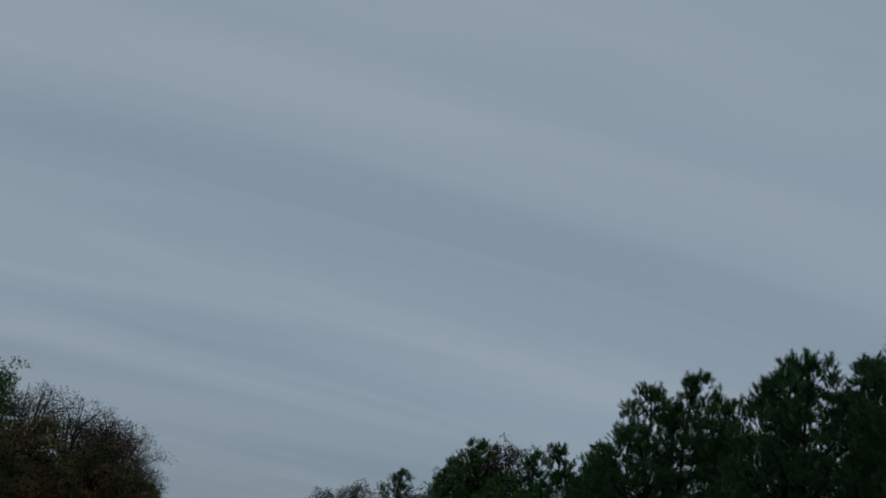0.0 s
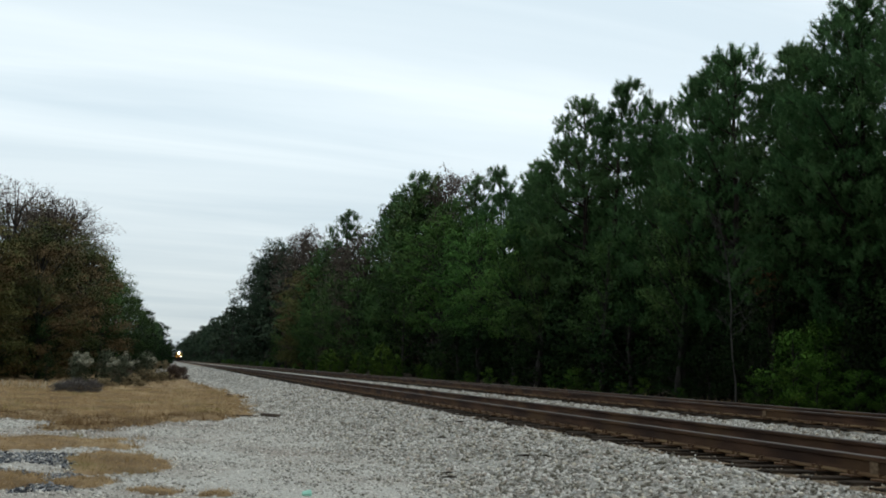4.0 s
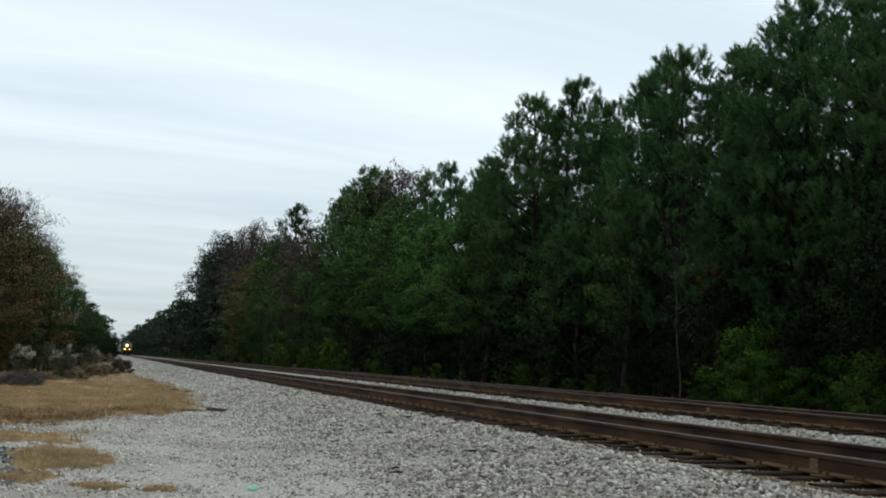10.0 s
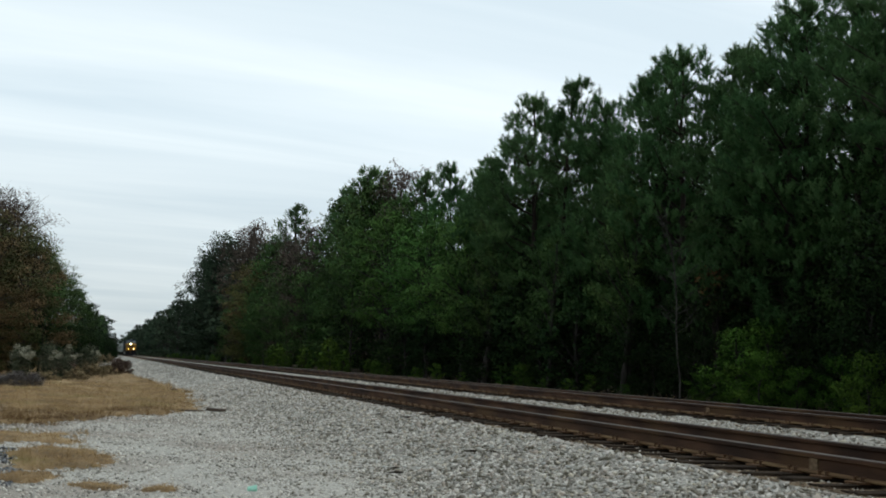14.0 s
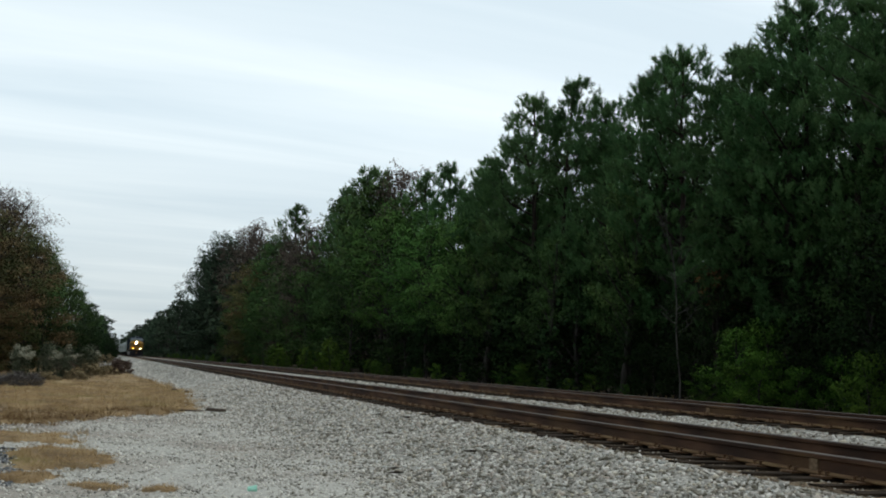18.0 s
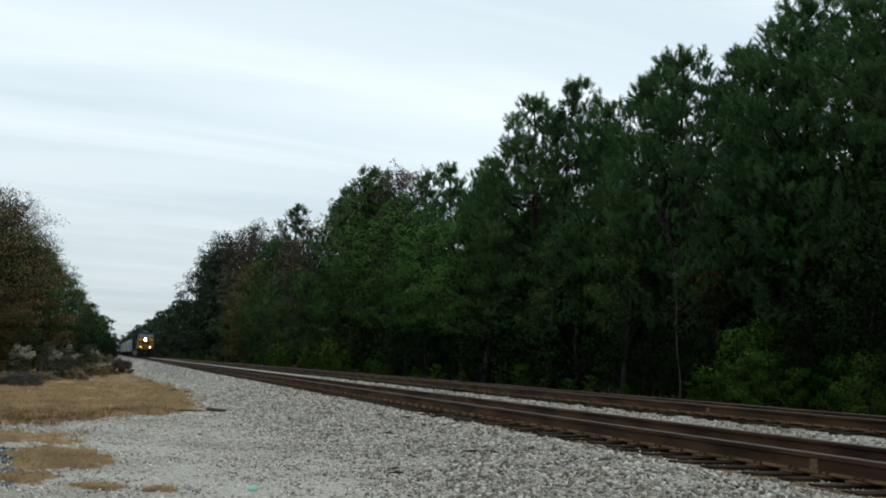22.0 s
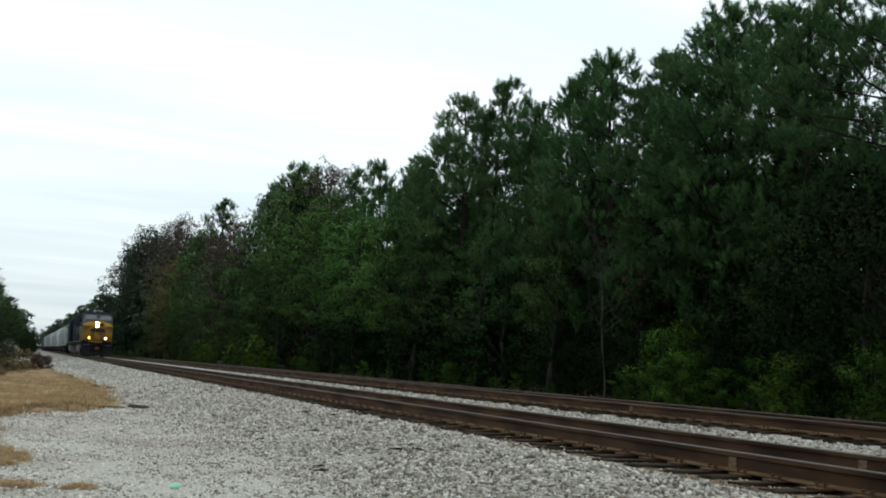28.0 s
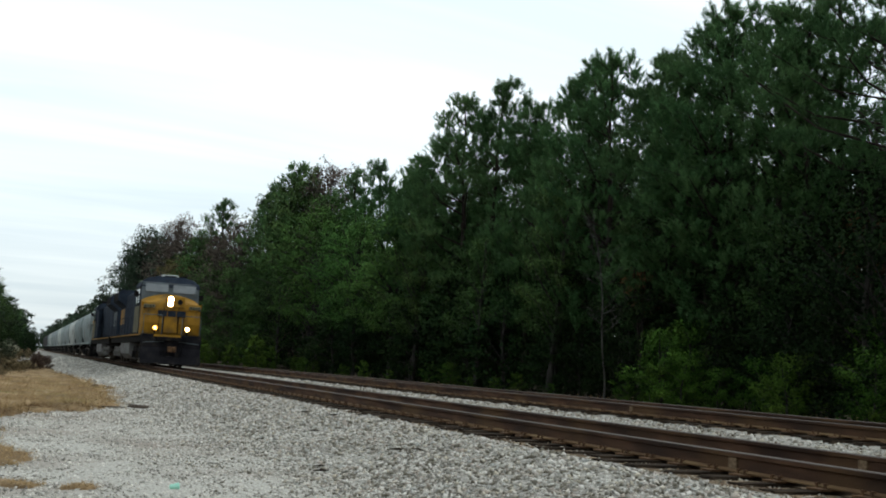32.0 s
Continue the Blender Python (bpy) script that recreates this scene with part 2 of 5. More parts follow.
M_PILOT = material("scuffed_dark_blue", [(0.009, 0.009, 0.011), (0.02, 0.019, 0.021)], 3, 0.8, spot=((0.035, 0.03, 0.026), 2.5, 0.55, 0.75), shine=0.03)
M_TRUCKGREY = material("dusty_truck_grey", [(0.09, 0.088, 0.085), (0.18, 0.175, 0.165)], 3, 0.85, spot=((0.06, 0.05, 0.04), 2.5, 0.5, 0.7))
M_STEEL = material("wheel_steel", [(0.05, 0.04, 0.035), (0.12, 0.1, 0.09)], 6, 0.5, 0.7)
M_HOPPER = material("pale_grey_paint", [(0.17, 0.205, 0.205), (0.275, 0.315, 0.31)], 0.7, 0.6, stretch=(1, 1, 0.15), spot=((0.16, 0.13, 0.1), 0.8, 0.52, 0.75))
M_TAN = material("buff_grey_paint", [(0.34, 0.36, 0.34), (0.48, 0.49, 0.46)], 0.7, 0.6, stretch=(1, 1, 0.15), spot=((0.15, 0.12, 0.09), 0.8, 0.52, 0.75))
M_DARKCAR = material("dark_car_paint_and_end_shade", [(0.03, 0.03, 0.034), (0.06, 0.058, 0.06)], 0.7, 0.65, spot=((0.09, 0.06, 0.04), 0.8, 0.5, 0.75))
# base colour raised to stand in for the sky mirrored in the panes
M_GLASS = material("sky_tinted_cab_glass", [(0.08, 0.095, 0.105), (0.12, 0.14, 0.15)], 2, 0.08, shine=1.0)
M_HEADLIGHT = glow("headlight_glow", (1.0, 0.9, 0.68), 120.0)
M_DITCH = glow("ditch_light_glow", (1.0, 0.45, 0.07), 22.0)
M_DITCHBRIGHT = glow("bright_ditch_light_glow", (1.0, 0.7, 0.32), 45.0)
M_CABSIDE = material("dull_cab_side", [(0.105, 0.1, 0.065), (0.17, 0.155, 0.1)], 2, 0.7, spot=((0.06, 0.055, 0.045), 1.2, 0.5, 0.75), shine=0.08)
M_TANK = material("dusty_pale_tank", [(0.13, 0.13, 0.13), (0.22, 0.215, 0.21)], 2, 0.85, spot=((0.1, 0.06, 0.045), 1.4, 0.55, 0.7), shine=0.08)
# for the rings that imitate glare round the lit lenses
M_AMBER = glow("amber_reflector_glow", (1.0, 0.5, 0.08), 1.6)


# ------------------------------------------------------------------ mesh helpers
def box(bm, x0, x1, y0, y1, z0, z1, bevel=0.0):
    r = bmesh.ops.create_cube(bm, size=1.0)
    v = r["verts"]
    bmesh.ops.scale(bm, vec=(x1 - x0, y1 - y0, z1 - z0), verts=v)
    bmesh.ops.translate(bm, vec=((x0 + x1) / 2, (y0 + y1) / 2, (z0 + z1) / 2), verts=v)
    if bevel:
        es = list({e for q in v for e in q.link_edges})
        bmesh.ops.bevel(bm, geom=es, offset=bevel, segments=2, affect="EDGES", profile=0.5)
    return bm


def rounded_box(x0, x1, y0, y1, z0, z1, bevel):
    return box(bmesh.new(), x0, x1, y0, y1, z0, z1, bevel)


def boxed(*a, **k):
    return box(bmesh.new(), *a, **k)


def rod(bm, a, b, r0, r1=None, seg=8):
    """A capped round bar from a to b."""
    a, b = Vector(a), Vector(b)
    r1 = r0 if r1 is None else r1
    d = b - a
    m = Matrix.Translation((a + b) / 2) @ d.to_track_quat("Z", "Y").to_matrix().to_4x4()
    bmesh.ops.create_cone(bm, cap_ends=True, segments=seg, radius1=r0, radius2=max(r1, 1e-4), depth=d.length, matrix=m)
    return bm


def prism(bm, outline, y0, y1):
    """An outline of (x, z) drawn along y."""
    a = [bm.verts.new((x, y0, z)) for x, z in outline]
    b = [bm.verts.new((x, y1, z)) for x, z in outline]
    k = len(outline)
    for i in range(k):
        bm.faces.new((a[i], a[(i + 1) % k], b[(i + 1) % k], b[i]))
    bm.faces.new(a[::-1])
    bm.faces.new(b)
    bmesh.ops.recalc_face_normals(bm, faces=bm.faces[:])
    return bm


def mesh_of(name, bm, mat, smooth=False):
    me = bpy.data.meshes.new(name)
    bm.to_mesh(me)
    bm.free()
    me.materials.append(mat)
    if smooth:
        me.polygons.foreach_set("use_smooth", [True] * len(me.polygons))
    return me


def part(name, bm, mat, parent, label="", smooth=False):
    ob = new(name, bm if isinstance(bm, bpy.types.Mesh) else mesh_of(name, bm, mat, smooth))
    ob.parent = parent
    if label:
        tagged(ob, label)
    return ob


def arrays(name, verts, faces, mat, smooth=False, normals=None):
    """A mesh from numpy arrays of points and of equal-sided faces; normals: one for each point, where foliage is to shade softly."""
    me = bpy.data.meshes.new(name)
    n, k = faces.shape
    me.vertices.add(len(verts))
    me.vertices.foreach_set("co", np.asarray(verts, np.float32).ravel())
    me.loops.add(n * k)
    me.loops.foreach_set("vertex_index", np.asarray(faces, np.int32).ravel())
    me.polygons.add(n)
    me.polygons.foreach_set("loop_start", np.arange(0, n * k, k, dtype=np.int32))
    me.polygons.foreach_set("loop_total", np.full(n, k, np.int32))
    if smooth:
        me.polygons.foreach_set("use_smooth", np.ones(n, bool))
    me.update(calc_edges=True)
    if normals is not None:
        me.normals_split_custom_set_from_vertices(normals.tolist())
    if mat:
        me.materials.append(mat)
    return me


# ------------------------------------------------------------------ ground
RAIL_1, RAIL_3, GAUGE = 6.147, 10.671, 1.505
TOP_1, TOP_2 = 0.70, 0.85
PROFILE_X = [-2500, -300, -60, -20, 2.6, 3.3, 4.2, 5.2, 5.5, 6.1, 8.0, 9.0, 9.6, 10.2, 12.6, 13.2, 14.2, 16.0, 20.0, 26.0, 60, 300, 2500]
PROFILE_Z = [0.0, 0.0, 0.0, 0.0, 0.0, 0.05, 0.25, 0.45, 0.474, 0.47, 0.472, 0.5, 0.575, 0.62, 0.62, 0.59, 0.42, 0.42, 0.5, 0.6, 0.7, 0.8, 0.8]


def mounds(x, y):
    return (0.02 * np.sin(x * 1.7 + y * 0.6) * np.sin(y * 0.9) + 0.015 * np.sin(x * 3.9 - y * 1.3)) * np.clip((5.5 - x) / 1.2, 0, 1)


def ground_z(x):
    return float(np.interp(x, PROFILE_X, PROFILE_Z))


def build_ground():
    rng = np.random.default_rng(3)
    xs = np.unique(np.concatenate([PROFILE_X, np.arange(-12, 20, 0.35)]))
    ys = np.unique(np.concatenate([[-2500, -400, -100, -30, -10, 0], np.arange(4, 45, 0.4), np.arange(45, 120, 2.5),
                                   np.arange(120, 400, 20), [500, 700, 1000, 1500, 2500, 4500]]))
    gx, gy = np.meshgrid(xs, ys)
    gz = np.interp(gx, PROFILE_X, PROFILE_Z)
    near = (abs(gx) < 18) & (gy > 3) & (gy < 60)
    gz = gz + near * (rng.normal(0, 0.006, gx.shape) * np.where((gx > 5.5) & (gx < 8.2), 0.5, 1) + mounds(gx, gy))
    nx, ny = len(xs), len(ys)
    i = np.arange(nx * ny).reshape(ny, nx)
    faces = np.stack([i[:-1, :-1], i[:-1, 1:], i[1:, 1:], i[1:, :-1]], -1).reshape(-1, 4)
    me = arrays("ground", np.stack([gx, gy, gz], -1).reshape(-1, 3), faces, M_GROUND, True)
    me.materials.append(M_BALLAST)
    me.materials.append(M_SOIL)
    me.materials.append(M_CRIB)
    cx = (gx[:-1, :-1] + gx[1:, 1:]).ravel() / 2
    cy = (gy[:-1, :-1] + gy[1:, 1:]).ravel() / 2
    idx = np.where(cx > 14.0, 2, np.where(cx > 3.2 + 0.4 * np.sin(cy * 1.7) * np.sin(cy * 0.6 + 1) + rng.uniform(-0.5, 0.5, cx.shape), 1, 0))
    idx = np.where(((cx > 5.45) & (cx < 8.1)) | ((cx > 10.15) & (cx < 12.7)), 3, idx)
    idx = np.where((cx < -5.5) & (cy > 44), 2, idx)
    idx = np.where((cx < 1.0) & (cy > 62), 2, idx)
    idx = np.where((cx < -40), 2, idx)
    me.polygons.foreach_set("material_index", idx.astype(np.int32))
    return tagged(new("ground", me), "pale grey gravel road and ballast bed beside woods", "ground", kind="structure")


build_ground()


def patch_field(x, y):
    """How far inside the dry grass a spot lies; above 0 there is grass."""
    def blob(cx, cy, rx, ry):
        return 1 - ((x - cx) / rx) ** 2 - ((y - cy) / ry) ** 2

    right = np.interp(y, [19.5, 21, 23, 25, 27, 33, 40, 55, 69, 90], [-1.2, -0.6, 0.3, 1.3, 2.2, 2.5, 2.9, 2.3, 1.8, 1.5])
    near = np.maximum(np.minimum((y - 20) / 0.9, (x + 1.95) / 0.5), (y - 22.9 + 0.12 * (x + 2)) / 0.9)
    main = np.minimum(np.minimum((right - x) / 0.8, near), (95 - y) / 5)
    second = np.minimum((-0.35 - x) / 0.6, 1 - ((y - 17.3 - 0.15 * x) / (1.15 - 0.12 * np.maximum(x, -5))) ** 2)
    second = np.minimum(second, (x + 9) / 0.6)
    f = np.maximum.reduce([main, second, blob(-0.45, 14.1, 0.6, 1.45), blob(-1.6, 11.9, 0.55, 0.7), blob(-0.72, 11.7, 0.33, 0.5), blob(0.6, 10.9, 0.17, 0.22),
                           blob(0.02, 11.35, 0.28, 0.3), blob(-2.4, 14.9, 0.4, 0.8)])
    wob = 0.35 * np.sin(x * 3.1 + 1.3 * np.sin(y * 1.1)) * np.sin(y * 1.9 + x) + 0.26 * np.sin(x * 7.7 + y * 3.3) * np.sin(y * 6.1 - x * 2)
    wob = wob + 0.2 * np.sin(x * 15.1 + 2 * np.sin(y * 5.3)) * np.sin(y * 9.7 + x * 4.1)
    return f - 0.12 + wob * 0.75


def stones(name, label, mat, n, where, size, seed, sink=0.3, bare=False):
    """n broken stones; where(rng, n) gives x and y, size(y) the mean width."""
    rng = np.random.default_rng(seed)
    x, y = where(rng, n)
    if bare:
        keep = patch_field(x, y) < 0.1 * rng.random(len(x))
        x, y = x[keep], y[keep]
    n = len(x)
    s = size(x, y) * np.clip(np.exp(rng.normal(-0.06, 0.36, n)), 0.4, 1.9)
    z = np.interp(x, PROFILE_X, PROFILE_Z) + mounds(x, y) * (y < 60)
    base = np.array([[1, 0, 0], [-1, 0, 0], [0, 1, 0], [0, -1, 0], [0, 0, 1], [0, 0, -1]], float) * 0.6
    v = base[None] + rng.uniform(-0.28, 0.28, (n, 6, 3))
    v = v * rng.uniform(0.5, 1.4, (n, 1, 3))
    q = rng.normal(size=(n, 4))
    q /= np.linalg.norm(q, axis=1, keepdims=True)
    w, a, b, c = q.T
    rot = np.stack([np.stack([1 - 2 * (b * b + c * c), 2 * (a * b - c * w), 2 * (a * c + b * w)], -1),
                    np.stack([2 * (a * b + c * w), 1 - 2 * (a * a + c * c), 2 * (b * c - a * w)], -1),
                    np.stack([2 * (a * c - b * w), 2 * (b * c + a * w), 1 - 2 * (a * a + b * b)], -1)], 1)
    v = np.einsum("nij,nkj->nki", rot, v) * s[:, None, None]
    v[:, :, 2] *= 0.72
    v += np.stack([x, y, z + s * sink * 0.5], -1)[:, None]
    tris = np.array([[0, 2, 4], [2, 1, 4], [1, 3, 4], [3, 0, 4], [2, 0, 5], [1, 2, 5], [3, 1, 5], [0, 3, 5]])
    f = tris[None] + (np.arange(n) * 6)[:, None, None]
    return tagged(new(name, arrays(name, v.reshape(-1, 3), f.reshape(-1, 3), mat)), label, "gravel", kind="stuff")


def road_spots(rng, n):
    y = 6.5 + 33 * rng.random(n) ** 1.8
    x = rng.uniform(0, 1, n) * (4.2 + 0.16 * y) - 0.16 * y
    return x, y


def bed_spots(rng, n):
    y = 4.5 + 40 * rng.random(n) ** 1.7
    x = np.where(rng.random(n) < 0.76, rng.uniform(3.0, 5.44, n), 3.4 - 3.6 * (1 - np.sqrt(rng.random(n))))
    x = np.where(rng.random(n) < 0.025, rng.uniform(5.4, 6.05, n), x)
    return x, y


def between_spots(rng, n):
    y = 5 + 45 * rng.random(n) ** 1.5
    x = np.where(rng.random(n) < 0.94, rng.uniform(8.15, 9.98, n), rng.uniform(6.3, 7.5, n))
    return x, y


stones("ballast_stones", "broken pale grey ballast stones on the track shoulder", M_STONE, 56000, bed_spots, lambda x, y: (0.034 + 0.0001 * y) * np.clip(0.45 + (x - 1.0) * 0.2, 0.5, 1.0) * np.where(x > 5.45, 0.6, 1.0), 11, 0.3)
stones("rusty_ballast", "ballast stones stained brown by rust beside the rails", M_RUSTSTONE, 5600,
       lambda rng, n: (np.where(rng.random(n) < 0.5, rng.uniform(5.5, 6.07, n), rng.uniform(9.0, 10.6, n)), 4.5 + 32 * rng.random(n) ** 1.6), lambda x, y: 0.02 + 0.0004 * y, 16, 0.0)
stones("road_gravel", "small pale grey crushed gravel on the road", M_ROADSTONE, 40000, road_spots, lambda x, y: 0.014 + 0.0008 * y, 12, 0.2, True)
stones("far_gravel", "coarse pale gravel further along the road", M_ROADSTONE, 15000, lambda rng, n: (rng.uniform(-2, 5.4, n), 36 + 110 * rng.random(n) ** 1.5),
       lambda x, y: 0.03 + 0.0005 * y, 15, 0.3, True)
stones("track_ballast", "broken pale grey ballast stones between the tracks", M_STONE, 15000, between_spots, lambda x, y: 0.027 + 0.0005 * y, 13, 0.3)


# ------------------------------------------------------------------ tracks
def rail_mesh(y0, y1):
    """Flat-bottomed rail, 0.18 m high, its head at z = 0."""
    half = [(0.070, -0.180), (0.070, -0.170), (0.012, -0.152), (0.009, -0.055), (0.034, -0.045), (0.036, -0.010), (0.028, -0.001)]
    outline = half + [(-x, z) for x, z in half[::-1]]
    bm = prism(bmesh.new(), outline, y0, y1)
    me = mesh_of("rail", bm, M_RAIL)
    me.materials.append(M_RAILTOP)
    me.materials.append(M_RAILFOOT)
    for p in me.polygons:
        if p.center.z < -0.12:
            p.material_index = 2
        if p.normal.z > 0.5 and p.center.z > -0.02:
            p.material_index = 1
    return me


RAIL_MESH = rail_mesh(-40, 1200)


def tie_mesh(seed):
    rnd = random.Random(seed)
    bm = boxed(-1.3, 1.3, -0.11, 0.11, -0.17, 0.0, bevel=0.012)
    for v in bm.verts:
        v.co.x += rnd.uniform(-0.03, 0.03)
        v.co.y += rnd.uniform(-0.008, 0.008)
        v.co.z += rnd.uniform(-0.008, 0.004)
    return mesh_of("tie", bm, M_TIE)


TIES = [tie_mesh(i) for i in range(6)]


def plate_mesh():
    bm = boxed(-0.17, 0.17, -0.09, 0.09, 0.0, 0.018, bevel=0.004)
    for sx in (-1, 1):
        for sy in (-0.05, 0.05):
            box(bm, sx * 0.1 - 0.009, sx * 0.1 + 0.009, sy - 0.009, sy + 0.009, 0.015, 0.05)
            box(bm, sx * 0.09 - 0.018, sx * 0.09 + 0.018, sy - 0.014, sy + 0.014, 0.045, 0.06)
    return mesh_of("tie_plate", bm, M_PLATE)


PLATE = plate_mesh()


def build_track(x_left, top, label, y_parts):
    rnd = random.Random(int(top * 100))
    track = tagged(new("railway_track"), label, "railway track")
    track.location = (x_left + GAUGE / 2, 0, top)
    for s in (-1, 1):
        r = part("rail", RAIL_MESH, None, track)
        r.location = (s * GAUGE / 2, 0, 0)
        w = part("weld_collar", rounded_box(-0.026, 0.026, -0.06, 0.06, -0.165, -0.05, 0.006), M_WELD, track, "pale ground weld on the rail web")
        w.location = (s * GAUGE / 2, 8.33 if top < 0.75 else 17.6, 0)
    far = bmesh.new()
    y = 3.0
    while y < 160:
        dx, turn = rnd.uniform(-0.2, 0.1), rnd.uniform(-2.5, 2.5)
        if y < y_parts:
            t = part("tie", rnd.choice(TIES), None, track)
            t.matrix_local = pose(dx, y, -0.198 + rnd.uniform(-0.006, 0.004), 0, 0, turn) @ Matrix.Diagonal((1, rnd.uniform(0.85, 1.15), 1, 1))
            for s in (-1, 1):
                p = part("tie_plate", PLATE, None, track)
                p.location = (s * GAUGE / 2, y, -0.198)
        else:
            box(far, -1.3 + dx, 1.3 + dx, y - 0.11, y + 0.11, -0.36, -0.198)
        y += 0.5 + rnd.uniform(-0.07, 0.07)
    tagged(part("tie_rest", far, M_TIE, track), kind="stuff")
    return track


build_track(RAIL_1, TOP_1, "rusty steel railway track on dark timber ties in pale ballast", 45)
build_track(RAIL_3, TOP_2, "second rusty railway track on dark ties before the woods", 35)


# ------------------------------------------------------------------ trees
def bark_tube(points, radii, sides, verts, faces):
    """A tapered tube through points, added to the lists."""
    k0 = len(verts)
    for i, (p, r) in enumerate(zip(points, radii)):
        d = (points[min(i + 1, len(points) - 1)] - points[max(i - 1, 0)]).normalized()
        u = d.orthogonal().normalized()
        w = d.cross(u)
        for s in range(sides):
            a = 2 * math.pi * s / sides
            verts.append(p + (u * math.cos(a) + w * math.sin(a)) * r)
    for i in range(len(points) - 1):
        for s in range(sides):
            a, b = k0 + i * sides + s, k0 + i * sides + (s + 1) % sides
            faces.append((a, b, b + sides, a + sides))


def soft_normals(v, n, c, heart, spread, axis, rng):
    """Points each blade outwards from its clump and its tree; turns the triangles to suit."""
    out = (c - heart) / max(spread, 0.05) * 0.55
    away = c - axis
    out += 0.75 * away / np.maximum(np.linalg.norm(away, axis=1, keepdims=True), 0.3)
    out += np.array([0, 0, 0.25]) + rng.normal(0, 0.15, (n, 3))
    out /= np.linalg.norm(out, axis=1, keepdims=True)
    t = v.reshape(n, 3, 3)
    flip = np.einsum("ij,ij->i", np.cross(t[:, 1] - t[:, 0], t[:, 2] - t[:, 0]), out) < 0
    t[flip] = t[flip][:, ::-1]
    return t.reshape(-1, 3), np.repeat(out, 3, 0)


def leaves_at(centres, spread, size, per, rng, flat=0.7, narrow=0.95, axis=None):
    """Small pointed leaf blades in a rounded clump round each centre: arrays of points, triangles and normals."""
    n = len(centres) * per
    heart = np.repeat(np.asarray(centres), per, 0)
    u = rng.normal(0, 1, (n, 3))
    u *= (1.75 * spread * rng.random((n, 1)) ** 0.45) / np.linalg.norm(u, axis=1, keepdims=True)
    c = heart + u * np.array([1, 1, flat])
    d = rng.normal(size=(n, 3))
    d[:, 2] -= 0.25
    d /= np.linalg.norm(d, axis=1, keepdims=True)
    e = np.cross(d, rng.normal(size=(n, 3)) + np.array([0, 0, 0.8]))
    e /= np.linalg.norm(e, axis=1, keepdims=True)
    s = (size * rng.uniform(0.6, 1.4, n))[:, None]
    v = np.stack([c + d * s * 0.5, c + e * s * narrow * 0.5 - d * s * 0.3, c - e * s * narrow * 0.5 - d * s * 0.3], 1).reshape(-1, 3)
    f = np.arange(3 * n).reshape(-1, 3)
    if axis is None:
        return v, f
    v, normals = soft_normals(v, n, c, heart, spread, axis, rng)
    return v, f, normals


def needle_plumes(tips, ways, hearts, length, needle, per, rng, axis, wide):
    """Bottle brushes of long needles round the last stretch of each shoot; ways: where the shoots point."""
    n = len(tips) * per
    c = np.repeat(np.asarray(tips), per, 0)
    w = np.repeat(np.asarray(ways), per, 0)
    stem = -rng.random((n, 1)) ** 0.8 * length
    radial = rng.normal(size=(n, 3))
    radial -= w * np.einsum("ij,ij->i", radial, w)[:, None]
    radial /= np.linalg.norm(radial, axis=1, keepdims=True)
    d = w * rng.uniform(0.5, 1.2, (n, 1)) + radial * rng.uniform(0.5, 1.0, (n, 1))
    d /= np.linalg.norm(d, axis=1, keepdims=True)
    e = np.cross(d, radial + rng.normal(0, 0.5, (n, 3)))
    e /= np.linalg.norm(e, axis=1, keepdims=True)
    s = (needle * rng.uniform(0.7, 1.15, n))[:, None]
    b = c + w * stem
    v = np.stack([b - e * wide, b + e * wide, b + d * s], 1).reshape(-1, 3)
    v, normals = soft_normals(v, n, b + d * s * 0.5, np.repeat(np.asarray(hearts), per, 0), 0.3, axis, rng)
    return v, np.arange(3 * n).reshape(-1, 3), normals


